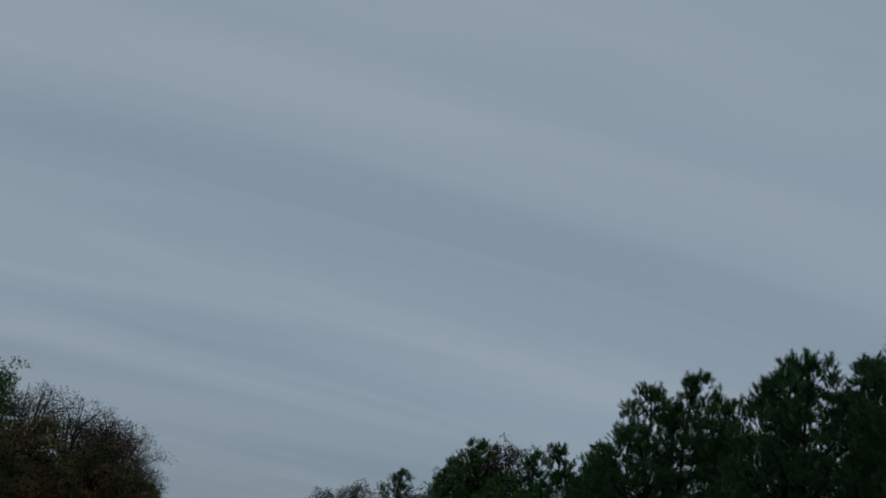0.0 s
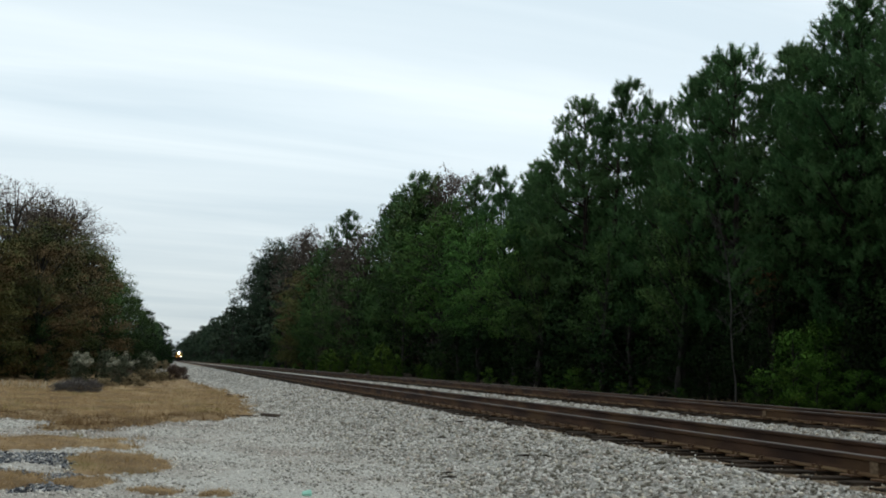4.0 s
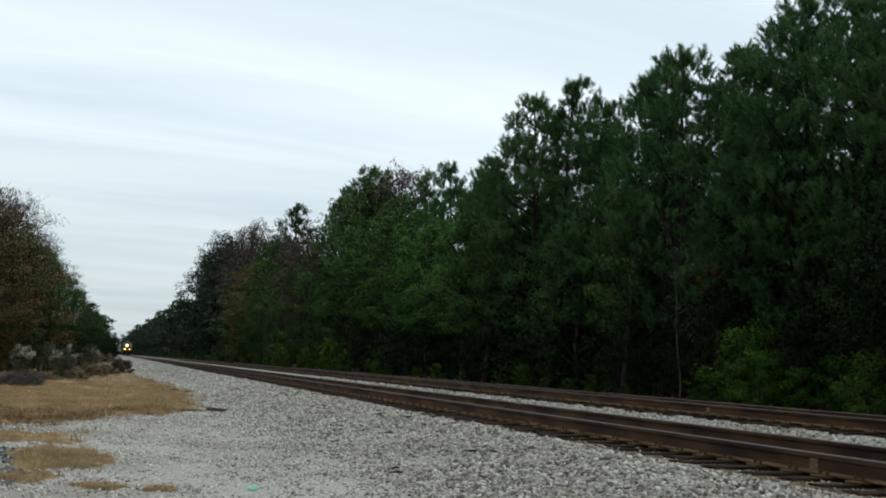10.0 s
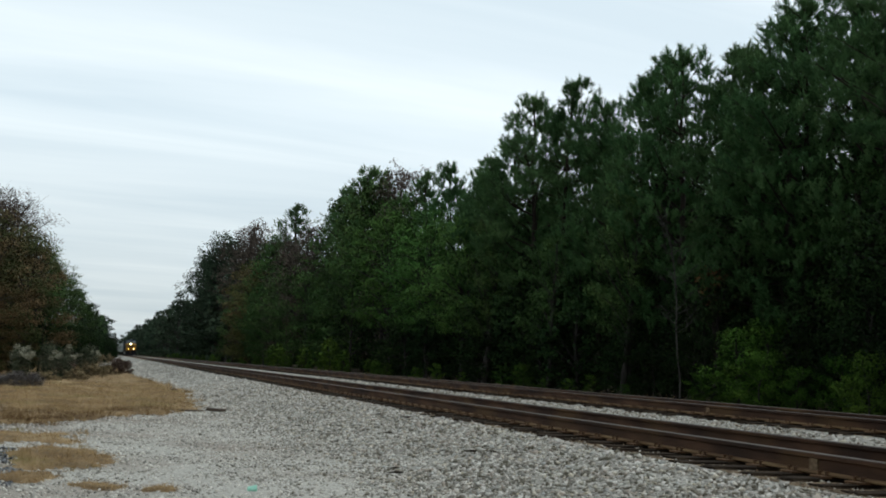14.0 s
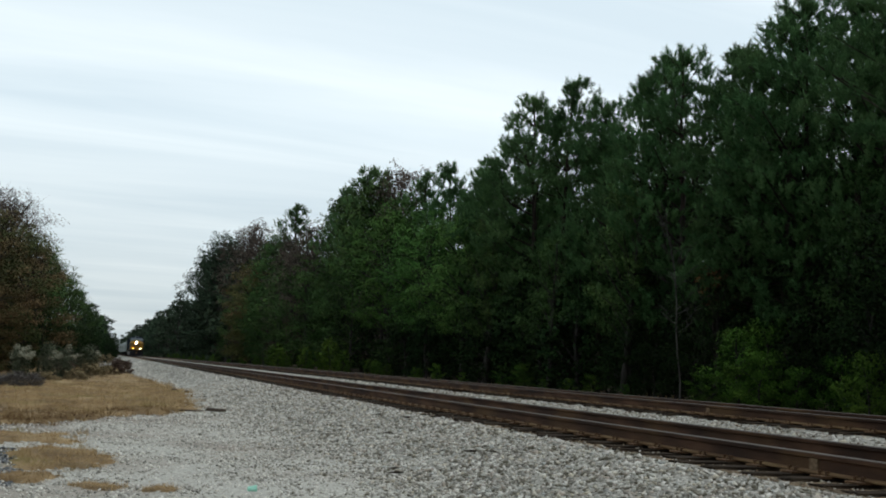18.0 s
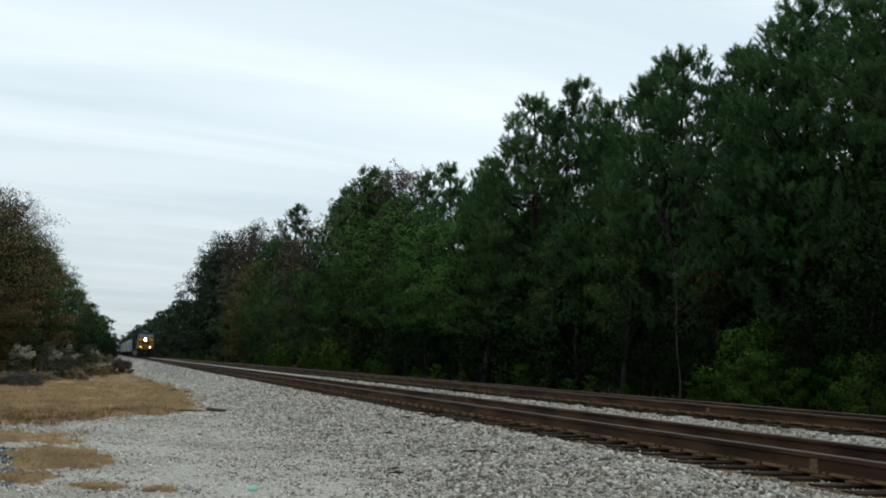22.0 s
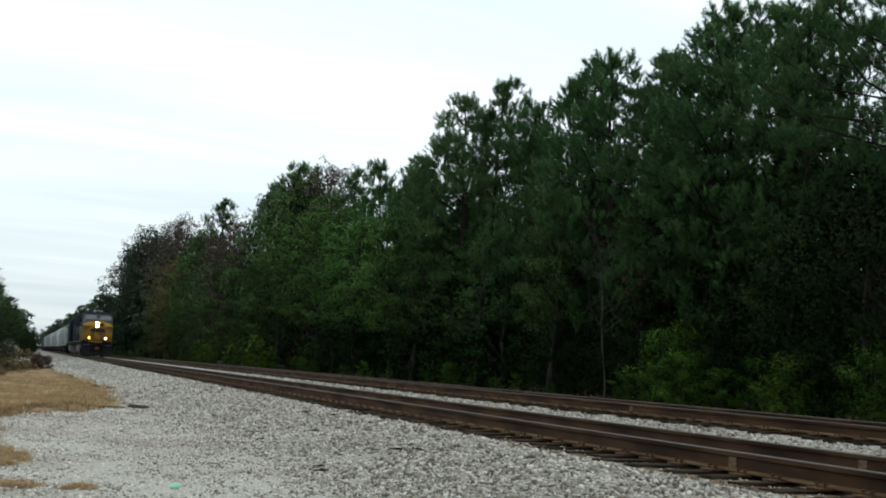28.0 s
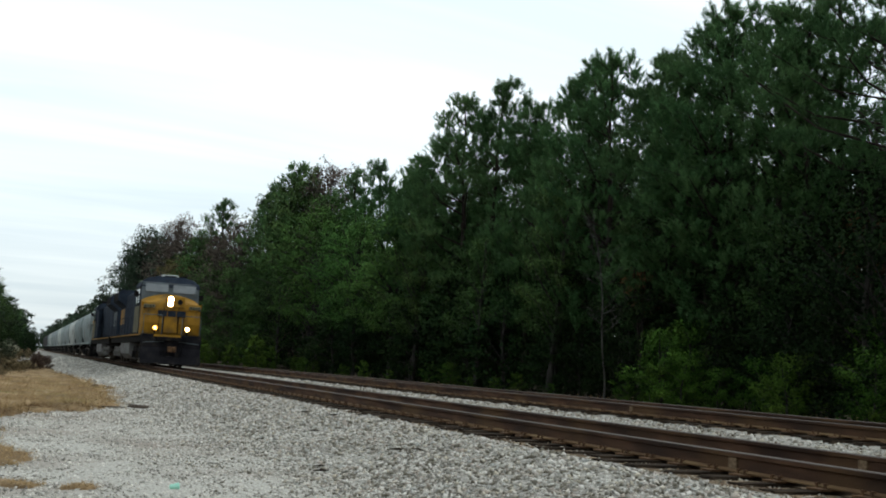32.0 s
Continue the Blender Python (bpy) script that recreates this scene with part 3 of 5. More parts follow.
def pine(seed, height=14.0, base=0.3, reach=2.6, twigs=4, cluster=11, per=28, needle=0.2, plume=0.31, gap=0.58, thick=0.17, wide=0.0135, skip=0.12, dead=0.0, bare=False):
    """A pine: whorls of rising limbs, whose shoots turn upwards and end in brushes of needles. dead: share of the crown's height with leafless limbs."""
    rnd, rng = random.Random(seed), np.random.default_rng(seed)
    verts, faces = [], []
    bend = Vector((rnd.uniform(-0.04, 0.04), rnd.uniform(-0.04, 0.04), 0))
    steps = 10
    path = [Vector((0, 0, height * 0.96 * i / steps)) + bend * (height * (i / steps) ** 2)
            + Vector((rnd.uniform(-0.07, 0.07), rnd.uniform(-0.07, 0.07), 0)) * (i > 0) for i in range(steps + 1)]
    path[0].z = -0.4
    bark_tube(path, [thick * (1 - 0.9 * i / steps) * height / 14 + 0.012 for i in range(steps + 1)], 7, verts, faces)
    tips, ways, hearts = [], [], []

    def puff(heart, size, count, lean):
        """A rounded tuft of upright shoots."""
        for _ in range(count):
            o = Vector((rnd.gauss(0, 0.5), rnd.gauss(0, 0.5), rnd.gauss(0, 0.32)))
            tips.append(heart + o * size + Vector((0, 0, rnd.uniform(0.0, 0.5) * plume)))
            ways.append((Vector((o.x * 0.7, o.y * 0.7, 1.0)) + lean * rnd.uniform(0, 0.5)).normalized())
            hearts.append(heart - Vector((0, 0, 0.12)))

    z = height * base
    lobe = [rnd.uniform(0.6, 1.3) for _ in range(7)]
    while z < height * 0.955:
        f = (z / height - base) / (1 - base)
        span = reach * min(1.0, 0.6 + 1.1 * f) * max(0.1, 1 - max(0.0, f - 0.35) / 0.68) ** 0.85
        i = min(steps - 1, int(z / height / 0.96 * steps))
        root = path[i].lerp(path[i + 1], max(0, min(1, z / height / 0.96 * steps - i)))
        turn0 = rnd.uniform(0, 6.28)
        k = rnd.choice((3, 4, 4, 5))
        for j in range(k):
            if rnd.random() < skip:
                continue
            a = turn0 + 6.28 * j / k + rnd.uniform(-0.4, 0.4)
            length = max(0.35, span * rnd.uniform(0.6, 1.15) * lobe[int((a % 6.28) / 6.29 * 7)])
            lift = rnd.uniform(-0.05, 0.3) + 0.9 * f
            out = Vector((math.cos(a), math.sin(a), 0))
            tip = root + (out + Vector((0, 0, lift))).normalized() * length + Vector((0, 0, 0.12 * length))
            mid = root.lerp(tip, 0.5) + Vector((0, 0, -0.12 * length))
            bark_tube([root, mid, tip], [0.055 * (1 - 0.6 * f), 0.034 * (1 - 0.5 * f), 0.012], 4, verts, faces)
            if f < dead:
                for q in range(4):
                    p = mid.lerp(tip, rnd.random())
                    bark_tube([p, p + Vector((rnd.gauss(0, 0.3), rnd.gauss(0, 0.3), rnd.uniform(0, 0.4)))], [0.012, 0.004], 3, verts, faces)
                if rnd.random() < 0.6:
                    continue
            size = min(0.55, 0.26 + 0.16 * length)
            puff(tip, size, cluster, out)
            count = max(1, min(twigs, int(round(twigs * length / 2.2))))
            side = Vector((-out.y, out.x, 0))
            for w in range(count):
                s = 1.0 - 0.68 * (w + rnd.random()) / count
                at = root.lerp(mid, s * 2) if s < 0.5 else mid.lerp(tip, s * 2 - 1)
                way = (out * rnd.uniform(0.2, 0.8) + side * (1 if w % 2 else -1) * rnd.uniform(0.6, 1.2) + Vector((0, 0, rnd.uniform(0.0, 0.6)))).normalized()
                end = at + way * rnd.uniform(0.45, 0.95) * min(1.2, 0.35 + 0.45 * length)
                if not bare:
                    bark_tube([at, end], [0.014, 0.006], 3, verts, faces)
                puff(end, size * rnd.uniform(0.7, 1.0), int(cluster * rnd.uniform(0.6, 1.0)), way)
        z += rnd.uniform(0.75, 1.25) * gap * height / 14
    puff(path[-1] - Vector((0, 0, 0.25)), 0.3, cluster, Vector())
    puff(path[-1] + Vector((0, 0, 0.1)), 0.14, 3, Vector())
    return verts, faces, *needle_plumes(np.array(tips), np.array(ways), np.array(hearts), plume, needle, per, rng, np.array([0, 0, height * 0.55]), wide)


def broadleaf(seed, height=12.0, width=3.2, base=0.15, limbs=30, clumps=12, per=10, size=0.26, spread=0.26, bare_top=0.0, dome=0.6, twig=3, flat=0.7):
    """A branching tree; foliage in clumps at the ends of its twigs, the flatter the more it grows in layers."""
    rnd, rng = random.Random(seed), np.random.default_rng(seed)
    verts, faces, centres = [], [], []
    fork = height * 0.35
    k = height / 12
    path = [Vector((0, 0, -0.4)), Vector((rnd.uniform(-0.1, 0.1), rnd.uniform(-0.1, 0.1), fork * 0.5)), Vector((rnd.uniform(-0.3, 0.3), rnd.uniform(-0.3, 0.3), fork)),
            Vector((rnd.uniform(-0.4, 0.4), rnd.uniform(-0.4, 0.4), height * 0.9))]
    bark_tube(path, [0.2 * k, 0.16 * k, 0.13 * k, 0.02], 7, verts, faces)
    for i in range(limbs):
        f = base + (1 - base) * (i + rnd.random()) / limbs
        g = (f - base) / (1 - base)
        span = width * (math.sin(math.pi * min(0.97, 0.25 + 0.72 * g)) ** dome) * rnd.uniform(0.5, 1.08)
        a = i * 2.4 + rnd.uniform(-0.5, 0.5)
        end = Vector((math.cos(a) * span, math.sin(a) * span, height * (f * 0.93 + 0.0)))
        z0 = max(0.3 * k, height * f * rnd.uniform(0.5, 0.8))
        root = path[0].lerp(path[2], z0 / fork) if z0 < fork else path[2].lerp(path[3], min(1, (z0 - fork) / (height * 0.9 - fork)))
        mid = root.lerp(end, 0.55) + Vector((rnd.uniform(-0.2, 0.2), rnd.uniform(-0.2, 0.2), 0.25)) * k
        bark_tube([root, mid, end], [0.06 * k, 0.035 * k, 0.014 * k], 4, verts, faces)
        for q in range(clumps):
            s = rnd.uniform(0.35, 1.0)
            p = mid.lerp(end, (s - 0.35) / 0.65)
            reach = Vector((rnd.gauss(0, 1), rnd.gauss(0, 1), rnd.gauss(0.12, 0.55))).normalized() * rnd.uniform(0.3, 0.85) * k
            tip = p + reach
            if q % twig == 0:
                bark_tube([p, tip], [0.014 * k, 0.005 * k], 3, verts, faces)
                if bare_top and tip.z > height * (1 - bare_top):
                    for _ in range(4):
                        bark_tube([tip, tip + Vector((rnd.gauss(0, 0.35), rnd.gauss(0, 0.35), rnd.uniform(0.1, 0.6))) * k], [0.009 * k, 0.003 * k], 3, verts, faces)
            if tip.z > 0.15 * k and (tip.z < height * (1 - bare_top) or rnd.random() < 0.3):
                centres.append(tip)
    return verts, faces, *leaves_at(np.array(centres), spread, size, per, rng, flat=flat, axis=np.array([0, 0, height * 0.5]))


def bare_tree(seed, height):
    """A leafless sapling: one slim stem with rising side limbs that fork into twigs."""
    rnd = random.Random(seed)
    verts, faces = [], []
    stem = [Vector((rnd.gauss(0, 0.07), rnd.gauss(0, 0.07) + 0.2 * height * (i / 8) ** 1.6, height * i / 8)) for i in range(9)]
    stem[0] = Vector((0, 0, -0.3))
    bark_tube(stem, [0.031 * (1 - 0.85 * i / 8) + 0.005 for i in range(9)], 6, verts, faces)
    for i in range(34):
        f = 0.33 + 0.65 * rnd.random()
        k = min(7, int(f * 8))
        root = stem[k].lerp(stem[k + 1], f * 8 - k)
        a, length = rnd.uniform(0, 6.28), height * (0.2 * (1.15 - f) + 0.05) * rnd.uniform(0.5, 1.1)
        way = Vector((math.cos(a), math.sin(a), rnd.uniform(0.1, 1.2))).normalized()
        mid = root + way * length * 0.5
        tip = mid + (way + Vector((0, 0, 0.5))).normalized() * length * 0.5
        bark_tube([root, mid, tip], [0.015 * (1.2 - f), 0.01 * (1.2 - f), 0.004], 4, verts, faces)
        for q in range(5):
            p = root.lerp(mid, rnd.uniform(0.5, 1)) if q < 2 else mid.lerp(tip, rnd.random())
            bark_tube([p, p + (way + Vector((rnd.gauss(0, 0.6), rnd.gauss(0, 0.6), rnd.uniform(0, 0.5)))).normalized() * length * rnd.uniform(0.2, 0.45)], [0.011, 0.005], 3, verts, faces)
    return verts, faces


def tree_thing(name, label, shape, bark, leaf, category="tree", top="crown", stem="trunk"):
    verts, faces, lv, lf, normals = shape
    tree = tagged(new(name), label, category)
    part(stem, arrays(stem, np.array([tuple(v) for v in verts]), np.array(faces), bark, True), None, tree)
    part(top, arrays(top, lv, lf, leaf, True, normals), None, tree)
    return tree


PINE_LABEL = "tall dark green pine with tufted needles at the wood edge"
OAK_LABEL = "leafy green broadleaf tree among the pines"
DARK_LABEL = "dark green broadleaf tree in the wood"
RUST_LABEL = "broadleaf tree with rusty brown autumn leaves"
WINE_LABEL = "broadleaf tree with thin wine-brown autumn foliage"
SHRUB_LABEL = "bright green leafy shrub at the wood edge"

kinds = {}


def plant(kind, make, x, y, height, full, rnd, group):
    """Sets a tree of that kind; the first one of each kind is built, the rest are copies. full: the height it is built at."""
    k = height / full
    m = Matrix.Translation((x, y, ground_z(x))) @ Matrix.Rotation(rnd.uniform(0, 6.28), 4, "Z") @ Matrix.Diagonal((k * rnd.uniform(0.9, 1.15), k * rnd.uniform(0.9, 1.15), k, 1))
    if kind not in kinds:
        kinds[kind] = make()
        kinds[kind].matrix_basis = m
        tagged(kinds[kind], group=group)
        return kinds[kind]
    src = kinds[kind]
    keep = src.matrix_basis.copy()
    src.matrix_basis = Matrix()
    t = copy_thing(src, m)
    src.matrix_basis = keep
    return tagged(t, group=group)


MAKERS = {
    "pine_a": (14.0, lambda: tree_thing("pine", PINE_LABEL, pine(1, gap=0.58, skip=0.15), M_BARK, M_NEEDLE)),
    "pine_b": (14.0, lambda: tree_thing("pine", PINE_LABEL, pine(2, reach=2.3, base=0.4, gap=0.58, skip=0.13), M_BARK, M_NEEDLE)),
    "pine_c": (14.0, lambda: tree_thing("pine", PINE_LABEL, pine(3, reach=3.0, base=0.2, gap=0.6, skip=0.12), M_BARK, M_NEEDLE)),
    "pine_d": (14.0, lambda: tree_thing("pine", PINE_LABEL, pine(13, reach=2.6, base=0.26, gap=0.6, skip=0.12), M_BARK, M_NEEDLE)),
    "pine_back": (14.0, lambda: tree_thing("pine", PINE_LABEL, pine(24, reach=2.9, base=0.22, twigs=3, cluster=9, per=14, needle=0.2, plume=0.32, gap=0.62, wide=0.023), M_BARK, M_NEEDLE)),
    "pine_big": (16, lambda: tree_thing("pine", "large pine with tufted needles and a few dead limbs", pine(14, 16, reach=3.4, base=0.28, twigs=5, cluster=10, gap=0.62, thick=0.21, skip=0.12, dead=0.07), M_BARK, M_NEEDLE)),
    "pine_far": (14, lambda: tree_thing("pine", PINE_LABEL, pine(4, twigs=2, cluster=4, per=4, needle=0.7, plume=0.6, reach=3.0, base=0.12, gap=1.1, wide=0.1, bare=True), M_BARK, M_FARLEAF)),
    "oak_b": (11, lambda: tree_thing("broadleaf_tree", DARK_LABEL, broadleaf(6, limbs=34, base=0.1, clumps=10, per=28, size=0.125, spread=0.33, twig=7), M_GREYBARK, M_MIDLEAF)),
    "oak_back": (11, lambda: tree_thing("broadleaf_tree", DARK_LABEL, broadleaf(16, limbs=28, base=0.06, clumps=8, per=12, size=0.24, spread=0.34, twig=7), M_GREYBARK, M_SHADELEAF)),
    "oak_mid": (11, lambda: tree_thing("broadleaf_tree", DARK_LABEL, broadleaf(17, limbs=28, base=0.06, clumps=8, per=26, size=0.13, spread=0.34, twig=7), M_GREYBARK, M_SHADELEAF)),
    "oak_far": (11.2, lambda: tree_thing("broadleaf_tree", DARK_LABEL, broadleaf(7, limbs=17, clumps=6, per=11, size=0.46, twig=9, spread=0.5, width=3.8, base=0.04), M_GREYBARK, M_FARLEAF)),
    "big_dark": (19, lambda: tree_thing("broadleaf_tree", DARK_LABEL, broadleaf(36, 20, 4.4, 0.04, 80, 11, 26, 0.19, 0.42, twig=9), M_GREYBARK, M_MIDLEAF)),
    "big_far": (19, lambda: tree_thing("broadleaf_tree", DARK_LABEL, broadleaf(39, 20, 4.4, 0.04, 80, 11, 22, 0.21, 0.44, twig=9), M_GREYBARK, M_FARLEAF)),
    "big_wine": (18.6, lambda: tree_thing("broadleaf_tree", WINE_LABEL, broadleaf(37, 20, 4.2, 0.06, 74, 10, 24, 0.18, 0.4, twig=5), M_GREYBARK, M_PURPLE)),
    "big_green": (13.3, lambda: tree_thing("broadleaf_tree", OAK_LABEL, broadleaf(38, 14, 4.0, 0.3, 60, 11, 40, 0.125, 0.36, twig=7, flat=0.5), M_GREYBARK, M_LEAF)),
    "rust": (9.4, lambda: tree_thing("broadleaf_tree", RUST_LABEL, broadleaf(8, 10, 3.3, limbs=46, base=0.03, clumps=13, per=50, size=0.1, spread=0.36, twig=6, flat=0.42), M_GREYBARK, M_RUSTLEAF)),
    "olive": (9.4, lambda: tree_thing("broadleaf_tree", "broadleaf tree turning from green to brown", broadleaf(18, 10, 3.3, limbs=46, base=0.02, clumps=13, per=50, size=0.105, spread=0.36, twig=6, flat=0.42), M_GREYBARK, M_OLIVELEAF)),
    "twiggy": (10, lambda: tree_thing("broadleaf_tree", "half-bare tree with grey twigs and few brown leaves", broadleaf(28, 11, 2.6, limbs=44, base=0.35, clumps=10, per=34, size=0.075, spread=0.3, bare_top=0.14, twig=3), M_TWIGBARK, M_PURPLE)),
    "wine": (11, lambda: tree_thing("broadleaf_tree", WINE_LABEL, broadleaf(9, 12, 2.8, limbs=30, clumps=10, per=30, size=0.11, base=0.2, bare_top=0.12, twig=5), M_GREYBARK, M_PURPLE)),
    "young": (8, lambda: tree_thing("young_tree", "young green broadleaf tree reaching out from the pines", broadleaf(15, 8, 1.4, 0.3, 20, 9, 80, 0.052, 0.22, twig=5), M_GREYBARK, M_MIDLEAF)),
    "sapling": (6, lambda: tree_thing("sapling", "slender green sapling under the pines, its leaves darkened for shade", broadleaf(11, 6, 2.0, 0.04, 22, 8, 20, 0.135, 0.28, twig=6), M_GREYBARK, M_SHADELEAF)),
    "sapling_near": (6, lambda: tree_thing("sapling", "slender green sapling under the pines, its leaves darkened for shade", broadleaf(21, 6, 2.0, 0.04, 22, 8, 40, 0.08, 0.28, twig=6), M_GREYBARK, M_SHADELEAF)),
    "shrub_far": (3, lambda: tree_thing("shrub", SHRUB_LABEL, broadleaf(20, 3, 1.3, 0.05, 16, 6, 12, 0.15, 0.2, twig=6), M_GREYBARK, M_SHRUBLEAF, "shrub", "foliage", "stem")),
    "red_sapling": (6, lambda: tree_thing("sapling", "thin sapling with orange-brown autumn leaves", broadleaf(12, 6, 0.9, 0.74, 6, 6, 26, 0.08, 0.16, flat=0.4), M_BARK, M_ORANGELEAF)),
    "shrub": (3, lambda: tree_thing("shrub", SHRUB_LABEL, broadleaf(10, 3, 1.3, 0.05, 18, 7, 38, 0.065, 0.2, twig=6), M_GREYBARK, M_SHRUBLEAF, "shrub", "foliage", "stem")),
}


def set_tree(kind, x, y, height, rnd, group):
    full, make = MAKERS[kind]
    return plant(kind, make, x, y, height, full, rnd, group)


# the pines along the wood's edge: where each stands along the line, how far in, and its height
# the first two are unseen, kept only to shade the wood
PINE_ROW = [(12.5, 21, 12.5), (16, 21.5, 11), (25.3, 21, 12.5), (26.5, 21, 12.8), (28.6, 20.8, 13.4), (29.4, 20.6, 13.3), (31.6, 21.2, 12.6), (32.3, 20.8, 9.5),
            (34.2, 21, 13.0), (36.4, 20.8, 13.8), (38.9, 20.8, 14.3), (41.5, 21.5, 14.2), (44.1, 21, 13.6),
            (48.4, 20.8, 15.2), (52, 21, 15.6), (54.9, 21, 14.3), (57.7, 21, 13.4), (60.1, 21, 13.0), (62.4, 21, 12.7)]
# the mixed trees further along
MIXED = [("pine_b", 22, 68.8, 14.5), ("pine_a", 23, 79.1, 16.2), ("big_wine", 25, 94.4, 19.1), ("pine_c", 23, 98.7, 19.8), ("big_dark", 23, 97, 19.2), ("big_dark", 22.5, 106, 18.6), ("pine_c", 23, 111.5, 19.9),
         ("big_green", 20.6, 80, 13.7), ("big_green", 20.0, 67.8, 11.4), ("big_green", 19.8, 59.5, 10.0), ("pine_a", 22.5, 137.3, 21.5), ("big_wine", 21, 115.9, 16), ("big_wine", 20.5, 128, 15.5), ("big_dark", 20.5, 139.6, 17.9),
         ("big_wine", 20.5, 166.8, 22), ("big_wine", 19.5, 150, 18.0), ("olive", 18.5, 143.7, 14), ("big_far", 16.8, 176.7, 21.2), ("big_far", 16.5, 196, 20.3), ("big_far", 20, 185, 22)]
WOOD = "trees of the wood beyond the tracks"


def edge_x(y):
    return float(np.interp(y, [0, 90, 130, 180, 2000], [20.0, 19.0, 16.5, 15.0, 15.0]))


def woods_beyond():
    rnd = random.Random(21)
    for i, (y, x, h) in enumerate(PINE_ROW):
        set_tree(("pine_a", "pine_c", "pine_d", "pine_b", "pine_c")[i % 5], x, y, h, rnd, WOOD)
        # lower trees fill the wood behind the first row
        set_tree("pine_back", x + rnd.uniform(1.8, 3.2), y * 1.1 + rnd.uniform(-1, 1), h * rnd.uniform(0.6, 0.78) if y > 46 else h * rnd.uniform(0.6, 0.74) if y > 30 else h * 0.6, rnd, WOOD)
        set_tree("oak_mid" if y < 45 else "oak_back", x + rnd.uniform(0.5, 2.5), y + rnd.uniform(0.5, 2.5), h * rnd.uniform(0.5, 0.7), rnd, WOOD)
        set_tree("sapling_near" if y < 40 else "sapling", edge_x(y) + rnd.uniform(0.6, 4), y + rnd.uniform(-1.7, 1.7), rnd.uniform(4.5, 7.5), rnd, "saplings under the pines")
    for kind, x, y, h in MIXED:
        set_tree(kind, x, y, h, rnd, WOOD)
        if y < 150:
            set_tree("oak_back", x + rnd.uniform(2, 4), y * 1.1 + rnd.uniform(-2, 2), h * rnd.uniform(0.6, 0.8), rnd, WOOD)
            set_tree("oak_back", x + rnd.uniform(5, 9), y * 1.2 + rnd.uniform(-2, 2), h * rnd.uniform(0.6, 0.8), rnd, WOOD)
    # more trees close the gaps between them, the rear ones coloured dark for shade
    y = 88.0
    while y < 232:
        h = float(np.interp(y, [88, 100, 150, 200, 206, 232], [9, 11, 13, 15, 11, 11]))
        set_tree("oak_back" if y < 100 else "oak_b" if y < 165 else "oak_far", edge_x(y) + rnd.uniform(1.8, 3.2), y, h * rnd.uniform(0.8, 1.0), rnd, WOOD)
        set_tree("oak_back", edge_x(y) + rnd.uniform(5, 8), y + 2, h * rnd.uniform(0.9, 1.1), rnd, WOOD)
        y += 6.0
    y = 236
    while y < 1000:
        h = float(np.interp(y, [236, 304, 555, 900], [14.2, 14.2, 15.5, 16]))
        for back in (0.5, 6.0):
            set_tree(rnd.choice(("pine_far", "oak_far", "oak_far")), edge_x(y) + back + rnd.uniform(-1, 1), y + rnd.uniform(-2, 2), h * rnd.uniform(0.8, 1.0), rnd, WOOD)
        y += 8 + y * 0.016
    set_tree("sapling_near", 23.2, 33.7, 6.6, rnd, "saplings under the pines")
    set_tree("sapling_near", 25.0, 36.6, 6.2, rnd, "saplings under the pines")
    for x, y, h in ((22.6, 50, 13.0), (22.8, 54.5, 12.6), (22.4, 46.6, 12.6)):
        set_tree("pine_back", x, y, h, rnd, WOOD)
    # single trees that stand out of the edge
    for x, y, h in ((19.2, 20.1, 14.6), (22.6, 23.6, 13.6), (23.4, 26.6, 14.4), (20.6, 17.6, 13.5)):
        set_tree("pine_big", x, y, h, rnd, WOOD)
    for x, y, h in ((19.3, 38.2, 9.0), (20.6, 25.4, 7.6), (19.3, 45.5, 7.5), (19.2, 54, 9.5)):
        set_tree("young", x, y, h, rnd, "young broadleaf trees at the wood edge")
    for x, y, h in ((18.5, 19.2, 6.2), (18.8, 20.4, 7.0)):
        set_tree("sapling_near", x, y, h, rnd, "saplings under the pines")
    set_tree("red_sapling", 19.6, 31.9, 5.1, rnd, "saplings under the pines")
    set_tree("red_sapling", 19.7, 21.2, 5.9, rnd, "saplings under the pines")


woods_beyond()


